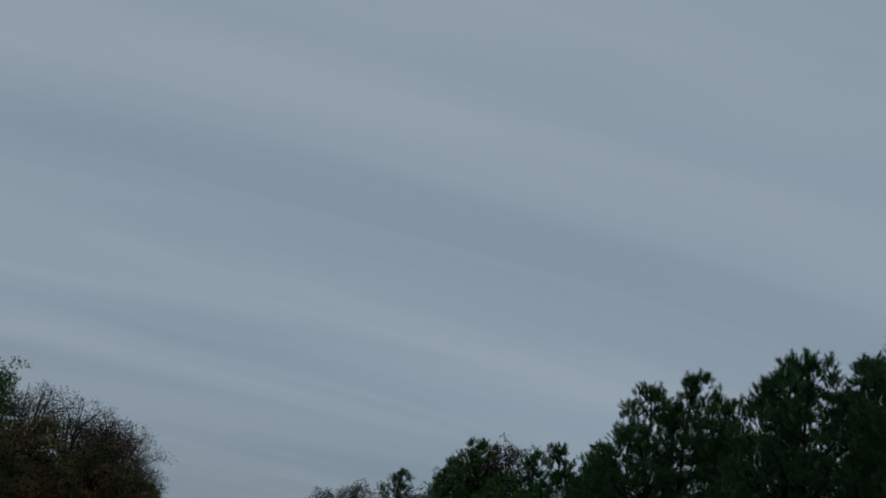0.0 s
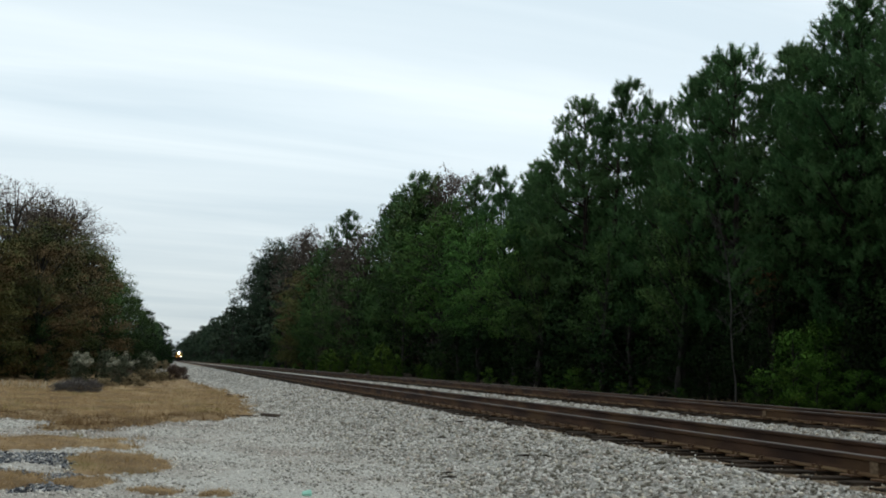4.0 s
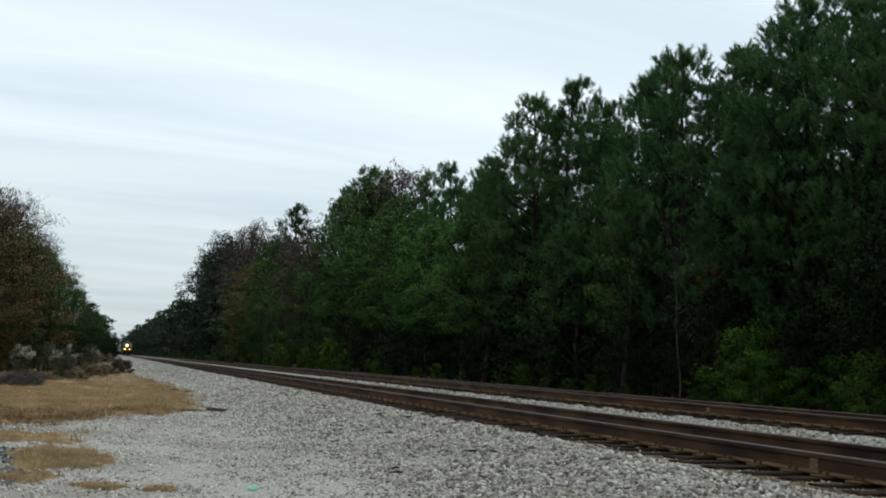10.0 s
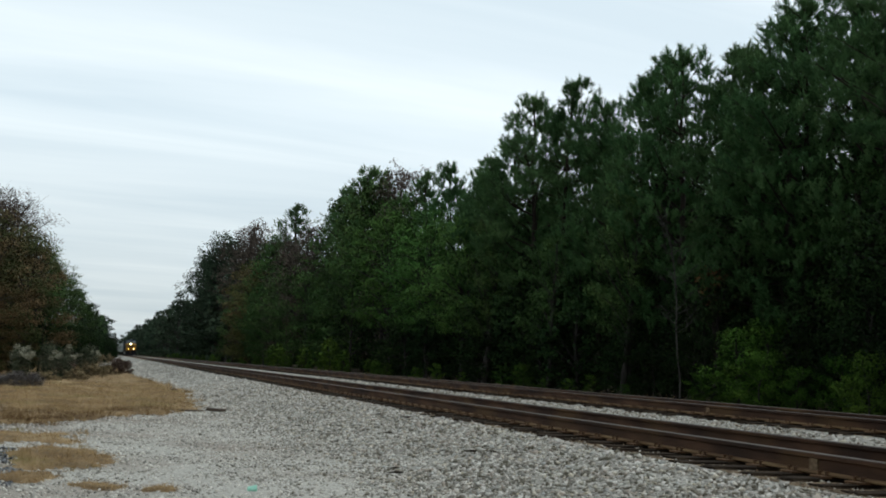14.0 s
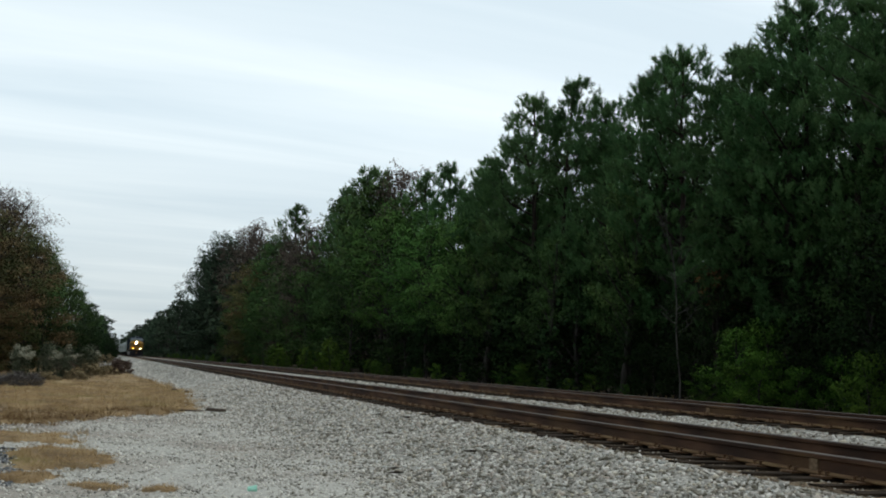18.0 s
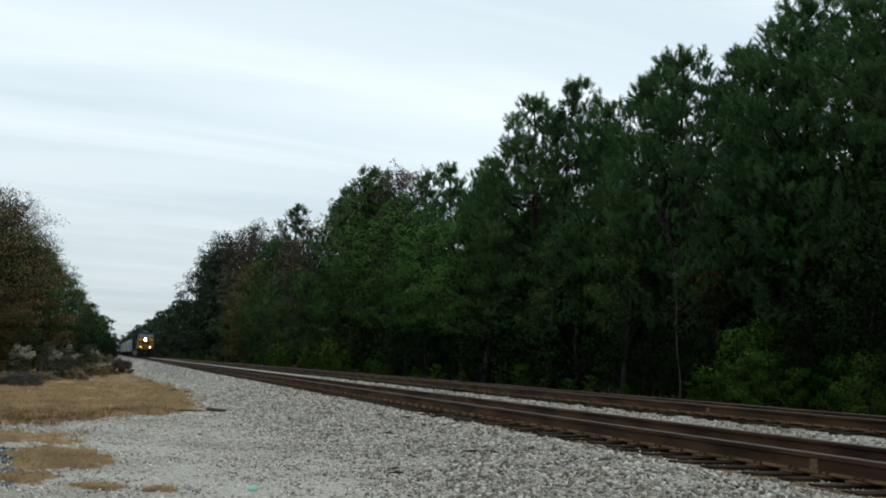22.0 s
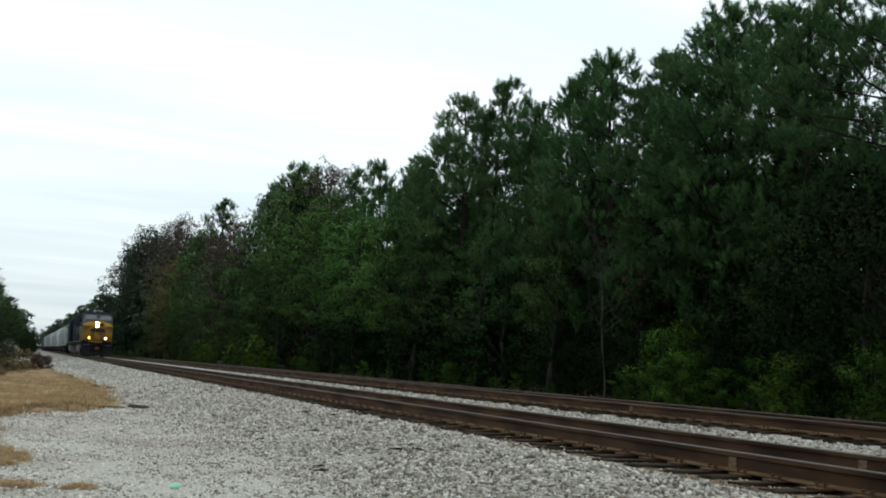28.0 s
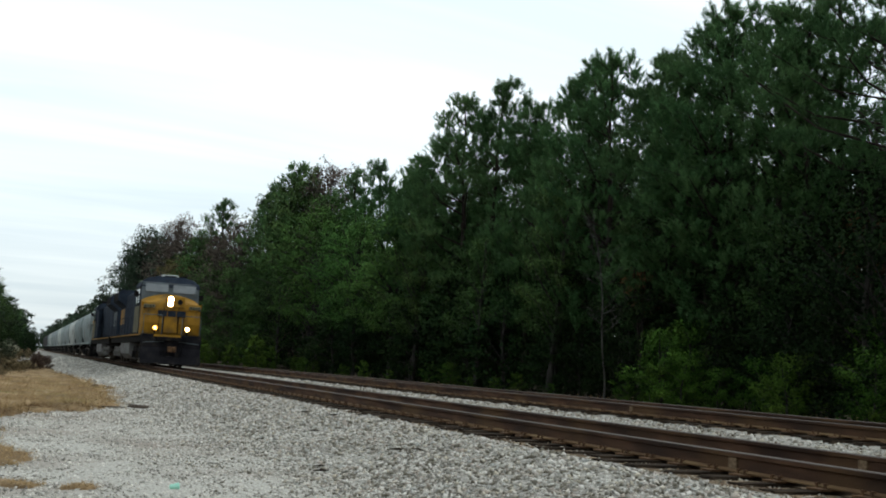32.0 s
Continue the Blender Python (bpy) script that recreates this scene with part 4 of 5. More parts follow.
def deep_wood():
    """Uncountable foliage further in, mostly darkened for shade, and an unseen light-blocking mass."""
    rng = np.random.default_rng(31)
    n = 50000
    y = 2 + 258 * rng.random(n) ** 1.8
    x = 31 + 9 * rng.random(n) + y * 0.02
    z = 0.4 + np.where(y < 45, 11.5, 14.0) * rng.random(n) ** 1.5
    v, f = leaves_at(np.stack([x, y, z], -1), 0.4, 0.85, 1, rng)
    tagged(new("deep_wood", arrays("deep_wood", v, f, M_SHADELEAF)), "dense foliage deep inside the wood, coloured dark for its shade", "woods", kind="stuff")
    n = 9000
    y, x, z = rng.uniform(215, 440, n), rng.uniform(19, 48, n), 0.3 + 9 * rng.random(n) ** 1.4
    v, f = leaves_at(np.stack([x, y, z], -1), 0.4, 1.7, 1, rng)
    tagged(new("deep_wood", arrays("deep_wood", v, f, M_SHADELEAF)), "dense foliage far along inside the wood, coloured dark for its shade", "woods", kind="stuff")
    y = rng.uniform(70, 150, n)
    x = -9 - 14 * rng.random(n) - (150 - y) * 0.02
    z = 0.3 + 8.0 * rng.random(n)
    v, f = leaves_at(np.stack([x, y, z], -1), 0.4, 1.1, 1, rng)
    tagged(new("deep_wood", arrays("deep_wood", v, f, M_OLIVELEAF)), "dim brown foliage deep inside the road's side wood", "woods", kind="stuff")


    # added out of view behind the camera, to keep low sky light off the wood
    n = 8500
    x, y, z = rng.uniform(-34, -22, n), rng.uniform(-110, 12, n), 0.3 + 20 * rng.random(n)
    v, f = leaves_at(np.stack([x, y, z], -1), 0.4, 1.9, 1, rng)
    tagged(new("deep_wood", arrays("deep_wood", v, f, M_SHADELEAF)), "unseen leaf mass added behind the camera to block low sky light", "woods", kind="stuff")


deep_wood()


def undergrowth_beyond():
    rnd = random.Random(22)
    y = 11.0
    while y < 235:
        lush = 17 < y < 28.6 or 84 < y < 110
        set_tree("shrub" if y < 60 else "shrub_far", edge_x(y) - rnd.uniform(0.2, 2.6), y, rnd.uniform(1.0, 3.0 if y > 20 else 2.2) if lush else rnd.uniform(0.6, 1.3), rnd, "shrubs along the wood edge")
        y += rnd.uniform(0.4, 0.9) if lush and y < 40 else rnd.uniform(1.2, 3.0) if lush else rnd.uniform(2.0, 4.0)
    y = 11.5
    while y < 75:
        set_tree("sapling_near" if y < 40 else "sapling", edge_x(y) + rnd.uniform(-0.4, 1.6), y, rnd.uniform(2.2, 6.0), rnd, "saplings under the pines")
        y += rnd.uniform(0.9, 1.7)
    verts, faces = bare_tree(41, 6.6)
    snag = tagged(new("bare_sapling"), "bare pale grey sapling before the dark wood", "tree")
    part("trunk", arrays("trunk", np.array([tuple(v) for v in verts]), np.array(faces), M_PALEBARK, True), None, snag)
    snag.location = (18.1, 31.6, ground_z(18.1))


undergrowth_beyond()


def woods_near_side():
    rnd = random.Random(23)
    group = "trees of the wood on the road's side"
    for x, y, h, kind in ((-8.9, 54, 8.2, "olive"), (-6.0, 58, 8.3, "rust"), (-4.75, 66, 8.3, "rust"), (-12.6, 58, 11.4, "oak_b"), (-16, 56, 11, "olive"), (-7.3, 60.5, 7.6, "olive"),
                          (-8.6, 64, 10.7, "twiggy"), (-11.5, 67, 11.6, "twiggy"), (-6.6, 67, 10.8, "twiggy"), (-6.2, 71, 10.8, "twiggy"), (-7.8, 70, 10.4, "wine"),
                          (-4.6, 77, 9.0, "oak_b"), (-9, 80, 12, "rust"), (-5.2, 88, 9.2, "oak_b"),
                          (-5.0, 100, 9.6, "oak_b"), (-4.8, 112, 9.6, "oak_b"), (-4.6, 126, 9.8, "oak_b"), (-4.4, 142, 9.6, "oak_b"), (-4.2, 160, 9.8, "pine_far"),
                          (-3.6, 180, 9.8, "oak_b"), (-3.0, 200, 10, "pine_far"), (-2.6, 225, 9.8, "oak_b"), (-2.2, 250, 10, "oak_b"), (-10, 100, 12, "oak_b"),
                          (-9, 130, 12, "oak_b"), (-9, 160, 12, "oak_b"), (-15, 70, 12, "olive"), (-20, 62, 12, "olive")):
        set_tree(kind, x, y, h, rnd, group)
    for x, y, h in ((-4.2, 60, 3.4), (-3.6, 66, 3.6), (-2.9, 74, 3.2), (-2.5, 84, 3.4), (-2.0, 95, 3.6), (-1.6, 110, 3.8), (-0.8, 130, 4), (0.0, 150, 4), (0.6, 175, 4), (1.0, 200, 4.4), (1.2, 230, 4.6), (-6, 57, 3.5), (-8, 54, 3.5), (-10.5, 54, 3.5)):
        set_tree("sapling", x, y, h, rnd, "young growth at the edge of the road's side wood")
    for i in range(10):
        set_tree("sapling", rnd.uniform(-16, -5), rnd.uniform(51, 55), rnd.uniform(1.4, 3.2), rnd, "shrubs along the wood edge")
    # low growth leans out towards the line further along
    for x, y, h in ((1.0, 265, 4.6), (1.6, 300, 4.6), (2.0, 340, 5.0), (2.3, 380, 5.2), (2.5, 430, 5.4), (2.6, 500, 5.6)):
        set_tree("sapling", x, y, h, rnd, "young growth at the edge of the road's side wood")
    y = 280
    while y < 1000:
        set_tree(rnd.choice(("pine_far", "oak_far")), -1.8 + rnd.uniform(-1, 1), y, rnd.uniform(9, 11), rnd, group)
        set_tree(rnd.choice(("pine_far", "oak_far")), -6 + rnd.uniform(-1, 1), y, rnd.uniform(10, 13), rnd, group)
        y += 7 + y * 0.02
    for i in range(26):
        set_tree("oak_far", -40 + 4 * i + rnd.uniform(-1, 1), 1150 + rnd.uniform(-20, 20), rnd.uniform(14, 22), rnd, group)


woods_near_side()


# ------------------------------------------------------------------ roadside plants
def bush(label, x, y, height, width, leaf, seed, size=0.1, per=9, clumps=9, bark=None, heads=0):
    b = tree_thing("bush", label, broadleaf(seed, height, width, 0.12, 22, clumps, per, size, 0.09 * max(1, height), 0.0, 0.5, 2), bark or M_GREYBARK, leaf, "bush", "foliage", "stem")
    rnd, rng = random.Random(seed), np.random.default_rng(seed)
    for i in range(heads):
        # rounded tufts crowd the upper half
        a, r = rnd.uniform(0, 6.28), width * rnd.uniform(0.3, 1.25)
        top = (r * math.cos(a), r * math.sin(a), height * rnd.uniform(0.5, 1.08 - 0.2 * r / width))
        v, f, normals = leaves_at(np.array([top]), 0.085, 0.05, 110, rng, flat=0.85, axis=np.array([0, 0, height * 0.4]))
        part("seed_head", arrays("seed_head", v, f, M_FLUFF, True, normals), None, b, "fluffy white seed head")
    b.location = (x, y, ground_z(x))
    return b


FLOWERING = "grey-green bush topped with fluffy white seed heads"
BRUSH = "low tangle of grey-brown dead brush"
bush(FLOWERING, -3.15, 46.0, 1.45, 0.36, M_SAGE, 51, 0.06, 14, heads=15)
bush(FLOWERING, -1.75, 51.0, 1.5, 0.45, M_SAGE, 52, 0.06, 14, heads=16)
bush("grey-green bush with thin foliage by the grass", -2.45, 52.0, 1.75, 0.4, M_SAGE, 55, 0.055, 12)
bush("grey-green bush with thin foliage by the grass", -0.9, 63.0, 1.7, 0.5, M_SAGE, 54, 0.06, 14, heads=5)
for x, y, h, w, seed in ((-2.8, 39.0, 0.55, 0.42, 56), (-2.25, 39.4, 0.5, 0.4, 66), (-3.3, 39.6, 0.4, 0.4, 59)):
    bush("low tangle of dead grey twigs in the grass", x, y, h, w, M_GREYBRUSH, seed, 0.035, 16)
for x, y, h, w, seed in ((0.75, 69.0, 1.05, 0.5, 60), (1.3, 72.0, 0.9, 0.5, 57), (-1.9, 57.5, 0.8, 0.7, 67)):
    bush(BRUSH, x, y, h, w, M_BRUSH, seed, 0.045, 22)
for x, y, h, w, seed in ((-1.2, 50.5, 0.5, 0.7, 68), (-0.6, 60.0, 0.75, 0.9, 69), (-2.3, 47.0, 0.4, 0.6, 70), (0.1, 64.0, 0.6, 0.7, 71), (-0.9, 66.0, 1.0, 0.8, 58), (-0.1, 84.0, 1.3, 1.1, 72), (1.2, 88.0, 0.8, 0.9, 73)):
    bush("tangled tan and green weeds by the bushes", x, y, h, w, M_WEED, seed, 0.05, 16)


def thatch_rise(x, y, field, tall):
    """Height of the matted grass over the gravel: it sinks away at its rims and swells into tussocks."""
    swell = 0.5 + 0.5 * np.sin(x * 2.3 + 1.7 * np.sin(y * 0.8)) * np.sin(y * 1.4 + x * 0.7) + 0.35 * np.sin(x * 5.9 - y * 2.1) * np.sin(y * 3.7 + x)
    return np.clip(field * 3.5, -0.6, 1) * tall * (0.22 + 0.42 * np.clip(swell, 0, 1.3))


def dry_grass():
    rng = np.random.default_rng(61)
    for name, x0, x1, y0, y1, step, n, wide, tall in (("dry_grass", -3.2, 1.4, 10, 19.6, 0.06, 70000, 0.004, 0.065),
                                                      ("dry_grass", -9, 3.4, 19.6, 45, 0.1, 150000, 0.007, 0.12),
                                                      ("dry_grass", -16, 3.4, 45, 95, 0.25, 45000, 0.012, 0.11)):
        xs, ys = np.arange(x0, x1, step), np.arange(y0, y1, step * 1.6)
        gx, gy = np.meshgrid(xs, ys)
        gx = gx + rng.uniform(-0.3, 0.3, gx.shape) * step
        field = patch_field(gx, gy)
        gz = np.interp(gx, PROFILE_X, PROFILE_Z) + mounds(gx, gy) * (gy < 60) + thatch_rise(gx, gy, field, tall) + rng.uniform(-0.1, 0.1, gx.shape) * tall * np.clip(field * 4, 0, 1)
        i = np.arange(gx.size).reshape(gx.shape)
        inside = np.maximum.reduce([field[:-1, :-1], field[:-1, 1:], field[1:, 1:], field[1:, :-1]]) > -0.12
        quads = np.stack([i[:-1, :-1], i[:-1, 1:], i[1:, 1:], i[1:, :-1]], -1)[inside].reshape(-1, 4)
        mat = arrays("thatch", np.stack([gx, gy, gz], -1).reshape(-1, 3), quads, M_THATCH, True)
        thing = tagged(new(name), "matted tan dry grass on the gravel", "grass", kind="stuff")
        part("thatch", mat, None, thing)
        y = y0 + (y1 - y0) * rng.random(n) ** 1.5
        x = rng.uniform(x0, x1, n)
        f = patch_field(x, y)
        keep = f > -0.6 * rng.random(n) ** 2.2
        x, y, f = x[keep], y[keep], f[keep]
        m = len(x)
        z = np.interp(x, PROFILE_X, PROFILE_Z) + mounds(x, y) * (y < 60) + np.maximum(thatch_rise(x, y, f, tall), 0) - 0.004
        d = np.stack([rng.normal(0, 1.0, m), rng.normal(0, 0.7, m), rng.uniform(0.02, 0.4, m)], -1)
        d /= np.linalg.norm(d, axis=1, keepdims=True)
        e = np.stack([d[:, 1], -d[:, 0], np.zeros(m)], -1)
        e /= np.linalg.norm(e, axis=1, keepdims=True) + 1e-6
        length = (tall * rng.uniform(0.7, 1.8, m))[:, None]
        c = np.stack([x, y, z], -1)
        v = np.stack([c - e * wide, c + e * wide, c + d * length], 1).reshape(-1, 3)
        up = np.repeat(np.array([0, 0, 1.0]) + rng.normal(0, 0.35, (m, 3)), 3, 0)
        up /= np.linalg.norm(up, axis=1, keepdims=True)
        # the matted rim nearest the road is browner
        brown = np.repeat((y > 19.6) & (y < 24.6 + 0.9 * np.sin(x * 1.9) + 0.6 * np.sin(x * 5.1) + 0.9 * np.maximum(x, 0)) & (rng.random(m) < 0.85), 3)
        for blades, mat in ((~brown, M_STRAW), (brown, M_BROWNSTRAW)):
            if blades.any():
                part("blades", arrays("blades", v[blades], np.arange(blades.sum()).reshape(-1, 3), mat, True, up[blades]), None, thing)


dry_grass()


def grass_tufts():
    """Taller wispy tufts, thickest along the rims of the dry grass."""
    rng = np.random.default_rng(64)
    n = 3600
    y = 10.5 + 50 * rng.random(n) ** 1.6
    x = rng.uniform(0, 1, n) * (3.0 + 0.3 * y) - 0.3 * y
    f = patch_field(x, y)
    keep = (f > -0.3 * rng.random(n)) & (f < 0.15 + 0.9 * rng.random(n) ** 2)
    x, y = x[keep], y[keep]
    k, per = len(x), 26
    tall = np.repeat(rng.uniform(0.06, 0.2, k) * np.clip(y / 22, 0.45, 1.3), per)
    lean = np.repeat(rng.normal(0, 0.25, (k, 2)), per, 0)
    x, y = np.repeat(x, per), np.repeat(y, per)
    m = len(x)
    c = np.stack([x + rng.normal(0, 0.045, m) * tall / 0.12, y + rng.normal(0, 0.06, m), np.interp(x, PROFILE_X, PROFILE_Z) + mounds(x, y) * (y < 60)], -1)
    d = np.stack([rng.normal(0, 0.6, m) + lean[:, 0], rng.normal(0, 0.6, m) + lean[:, 1], rng.uniform(0.35, 1.1, m)], -1)
    d /= np.linalg.norm(d, axis=1, keepdims=True)
    e = np.stack([d[:, 1], -d[:, 0], np.zeros(m)], -1)
    e /= np.linalg.norm(e, axis=1, keepdims=True) + 1e-6
    wide = 0.002 + 0.00016 * y[:, None]
    v = np.stack([c - e * wide, c + e * wide, c + d * tall[:, None] * rng.uniform(0.6, 1.2, (m, 1))], 1).reshape(-1, 3)
    up = np.repeat(np.array([0, 0, 1.0]) + rng.normal(0, 0.3, (m, 3)), 3, 0)
    up /= np.linalg.norm(up, axis=1, keepdims=True)
    tagged(new("grass_tufts", arrays("grass_tufts", v, np.arange(3 * m).reshape(-1, 3), M_STRAW, True, up)), "wispy tan tufts of dry grass along the gravel", "grass", kind="stuff")


grass_tufts()


def dark_spots(rng, n):
    x, y = rng.uniform(-2.6, -0.75, n), rng.uniform(10.9, 15.4, n)
    keep = (patch_field(x, y) < 0.0) & (np.sin(x * 4 + y * 2.2) + np.sin(y * 3.1 - x) > -0.7)
    return x[keep], y[keep]


stones("dark_chippings", "dark blue-grey broken stones scattered by the grass", M_DARKSTONE, 6500, dark_spots, lambda x, y: 0.026 + 0 * x, 14, 0.5)


def weed_stalks():
    rng = np.random.default_rng(62)
    n = 170
    x, y = rng.uniform(-9, -3.6, n), rng.uniform(40, 47, n)
    h = rng.uniform(0.12, 0.34, n)
    lean = rng.normal(0, 0.1, (n, 2))
    v = np.stack([np.stack([x - 0.008, y, 0 * x], -1), np.stack([x + 0.008, y, 0 * x], -1), np.stack([x + lean[:, 0] + 0.012, y + lean[:, 1], h], -1),
                  np.stack([x + lean[:, 0] - 0.012, y + lean[:, 1], h], -1)], 1).reshape(-1, 3)
    tagged(new("weed_stalks", arrays("weed_stalks", v, np.arange(4 * n).reshape(-1, 4), M_PALESTRAW)), "pale dead weed stalks standing in the dry grass", "weeds", kind="stuff")


weed_stalks()


def dry_verge():
    """A sparse fringe of dead grass between the far track and the wood."""
    rng = np.random.default_rng(63)
    n = 16000
    y = 14 + 120 * rng.random(n) ** 1.4
    x = rng.uniform(13.6, 18.0, n)
    keep = np.sin(y * 0.45 + 0.6 * np.sin(x * 1.3)) + 0.6 * np.sin(y * 1.3 + x) > -0.1 + 1.1 * rng.random(n)
    x, y = x[keep], y[keep]
    m = len(x)
    c = np.stack([x, y, np.interp(x, PROFILE_X, PROFILE_Z) - 0.01], -1)
    d = np.stack([rng.normal(0, 0.5, m), rng.normal(0, 0.5, m), rng.uniform(0.4, 1.0, m)], -1)
    d /= np.linalg.norm(d, axis=1, keepdims=True)
    e = np.stack([d[:, 1], -d[:, 0], 0 * x], -1)
    e /= np.linalg.norm(e, axis=1, keepdims=True) + 1e-6
    wide, length = 0.008 + 0.00012 * y[:, None], rng.uniform(0.12, 0.42, (m, 1))
    v = np.stack([c - e * wide, c + e * wide, c + d * length], 1).reshape(-1, 3)
    tagged(new("dry_verge", arrays("dry_verge", v, np.arange(3 * m).reshape(-1, 3), M_STRAW)), "sparse tan dead grass along the wood edge", "grass", kind="stuff")


dry_verge()


# ------------------------------------------------------------------ litter on the road
def litter():
    rnd = random.Random(71)
    cup = tagged(new("plastic_cup"), "crushed mint green plastic cup lying in the gravel", "litter")
    bm = bmesh.new()
    bmesh.ops.create_cone(bm, cap_ends=True, segments=14, radius1=0.032, radius2=0.043, depth=0.1)
    for v in bm.verts:
        v.co.y *= 0.55
        v.co += Vector((rnd.uniform(-0.006, 0.006), rnd.uniform(-0.006, 0.006), rnd.uniform(-0.006, 0.006)))
    part("body", bm, M_MINT, cup)
    bm = bmesh.new()
    bmesh.ops.create_cone(bm, cap_ends=True, segments=14, radius1=0.047, radius2=0.047, depth=0.008, matrix=Matrix.Translation((0, 0, 0.052)))
    for v in bm.verts:
        v.co.y *= 0.55
    part("rim", bm, M_MINT, cup)
    cup.matrix_basis = pose(1.5, 11.0, 0.018, 0, 86, 12) @ Matrix.Diagonal((0.78, 0.78, 0.85, 1))

    board = tagged(new("old_plank"), "dark weathered timber plank lying at the grass edge", "plank")
    bm = boxed(-0.24, 0.22, -0.1, 0.1, -0.02, 0.05, bevel=0.012)
    for v in bm.verts:
        v.co += Vector((rnd.uniform(-0.03, 0.03), rnd.uniform(-0.015, 0.015), rnd.uniform(-0.012, 0.012)))
    part("board", bm, M_OLDWOOD, board)
    board.matrix_basis = pose(2.66, 26.6, 0.03, 0, 3, -8)
    stick = tagged(new("stick"), "thin dark broken stick by the plank", "stick")
    part("twig", rod(bmesh.new(), (-0.3, 0, 0.03), (0.3, 0.05, 0.03), 0.022, 0.012, 6), M_OLDWOOD, stick)
    stick.location = (2.05, 26.4, 0.0)
    for x, y, s in ((2.42, 39.6, 0.17), (2.85, 39.5, 0.11)):
        clod = new("dirt_clod")
        bm = bmesh.new()
        bmesh.ops.create_icosphere(bm, subdivisions=2, radius=s)
        for v in bm.verts:
            v.co *= rnd.uniform(0.75, 1.2)
            v.co.z *= 0.6
        clod.data = None
        clod = tagged(clod, "dark brown clod of earth on the gravel", "clod")
        part("lump", bm, M_CLOD, clod)
        clod.location = (x, y, s * 0.25)
    chip = mesh_of("chip", rod(rod(bmesh.new(), (-0.09, 0, 0), (0.02, 0.015, 0.008), 0.007, 0.015, 5), (0.02, 0.015, 0.008), (0.1, 0.02, 0.01), 0.015, 0.006, 5), M_TIE)
    for i in range(64):
        # most lie where the shoulder of the ballast meets the road
        y = 12 + 26 * rnd.random()
        x = min(5.3, rnd.gauss(4.2, 0.7)) if i % 4 else rnd.uniform(1.5, 4.0)
        s = tagged(new("wood_splinter"), "dark splinter of tie timber lying in the ballast", "splinter", "splinters in the ballast")
        part("chip", chip, None, s)
        k = rnd.uniform(0.45, 1.05) * (1 if i % 4 else 0.45)
        s.matrix_basis = pose(x, y, ground_z(x) + 0.03, 0, 4, rnd.uniform(-70, 70)) @ Matrix.Diagonal((k, k, k, 1))


litter()


# ------------------------------------------------------------------ train
SPEED, NOSE_END = 14.956, 55.35
TRACK_X = RAIL_1 + GAUGE / 2


def slab(bm, outline, x0, x1):
    """An outline of (y, z) drawn along x."""
    a = [bm.verts.new((x0, y, z)) for y, z in outline]
    b = [bm.verts.new((x1, y, z)) for y, z in outline]
    k = len(outline)
    for i in range(k):
        bm.faces.new((a[i], a[(i + 1) % k], b[(i + 1) % k], b[i]))
    bm.faces.new(a[::-1])
    bm.faces.new(b)
    bmesh.ops.recalc_face_normals(bm, faces=bm.faces[:])
    return bm


def rounded(bm, offset):
    sharp = [e for e in bm.edges if len(e.link_faces) == 2 and e.calc_face_angle() > 0.35]
    bmesh.ops.bevel(bm, geom=sharp, offset=offset, segments=2, affect="EDGES", profile=0.5)
    return bm


def wheelset_mesh(radius):
    bm = bmesh.new()
    for s in (-1, 1):
        rod(bm, (s * 0.69, 0, 0), (s * 0.83, 0, 0), radius, radius, 22)
        rod(bm, (s * 0.665, 0, 0), (s * 0.69, 0, 0), radius + 0.028, radius + 0.028, 22)
        rod(bm, (s * 0.83, 0, 0), (s * 0.86, 0, 0), radius * 0.82, radius * 0.78, 22)
        rod(bm, (s * 0.83, 0, 0), (s * 0.9, 0, 0), 0.14, 0.12, 12)
        for k in range(5):
            a = k * 2 * math.pi / 5
            rod(bm, (s * 0.855, 0.26 * math.cos(a), 0.26 * math.sin(a)), (s * 0.875, 0.26 * math.cos(a), 0.26 * math.sin(a)), 0.055, 0.05, 8)
    rod(bm, (-0.95, 0, 0), (0.95, 0, 0), 0.09, 0.09, 10)
    return mesh_of("wheelset", bm, M_STEEL, False)


LOCO_WHEEL, CAR_WHEEL = 0.533, 0.457
LOCO_WHEELSET, CAR_WHEELSET = wheelset_mesh(LOCO_WHEEL), wheelset_mesh(CAR_WHEEL)
turning = []


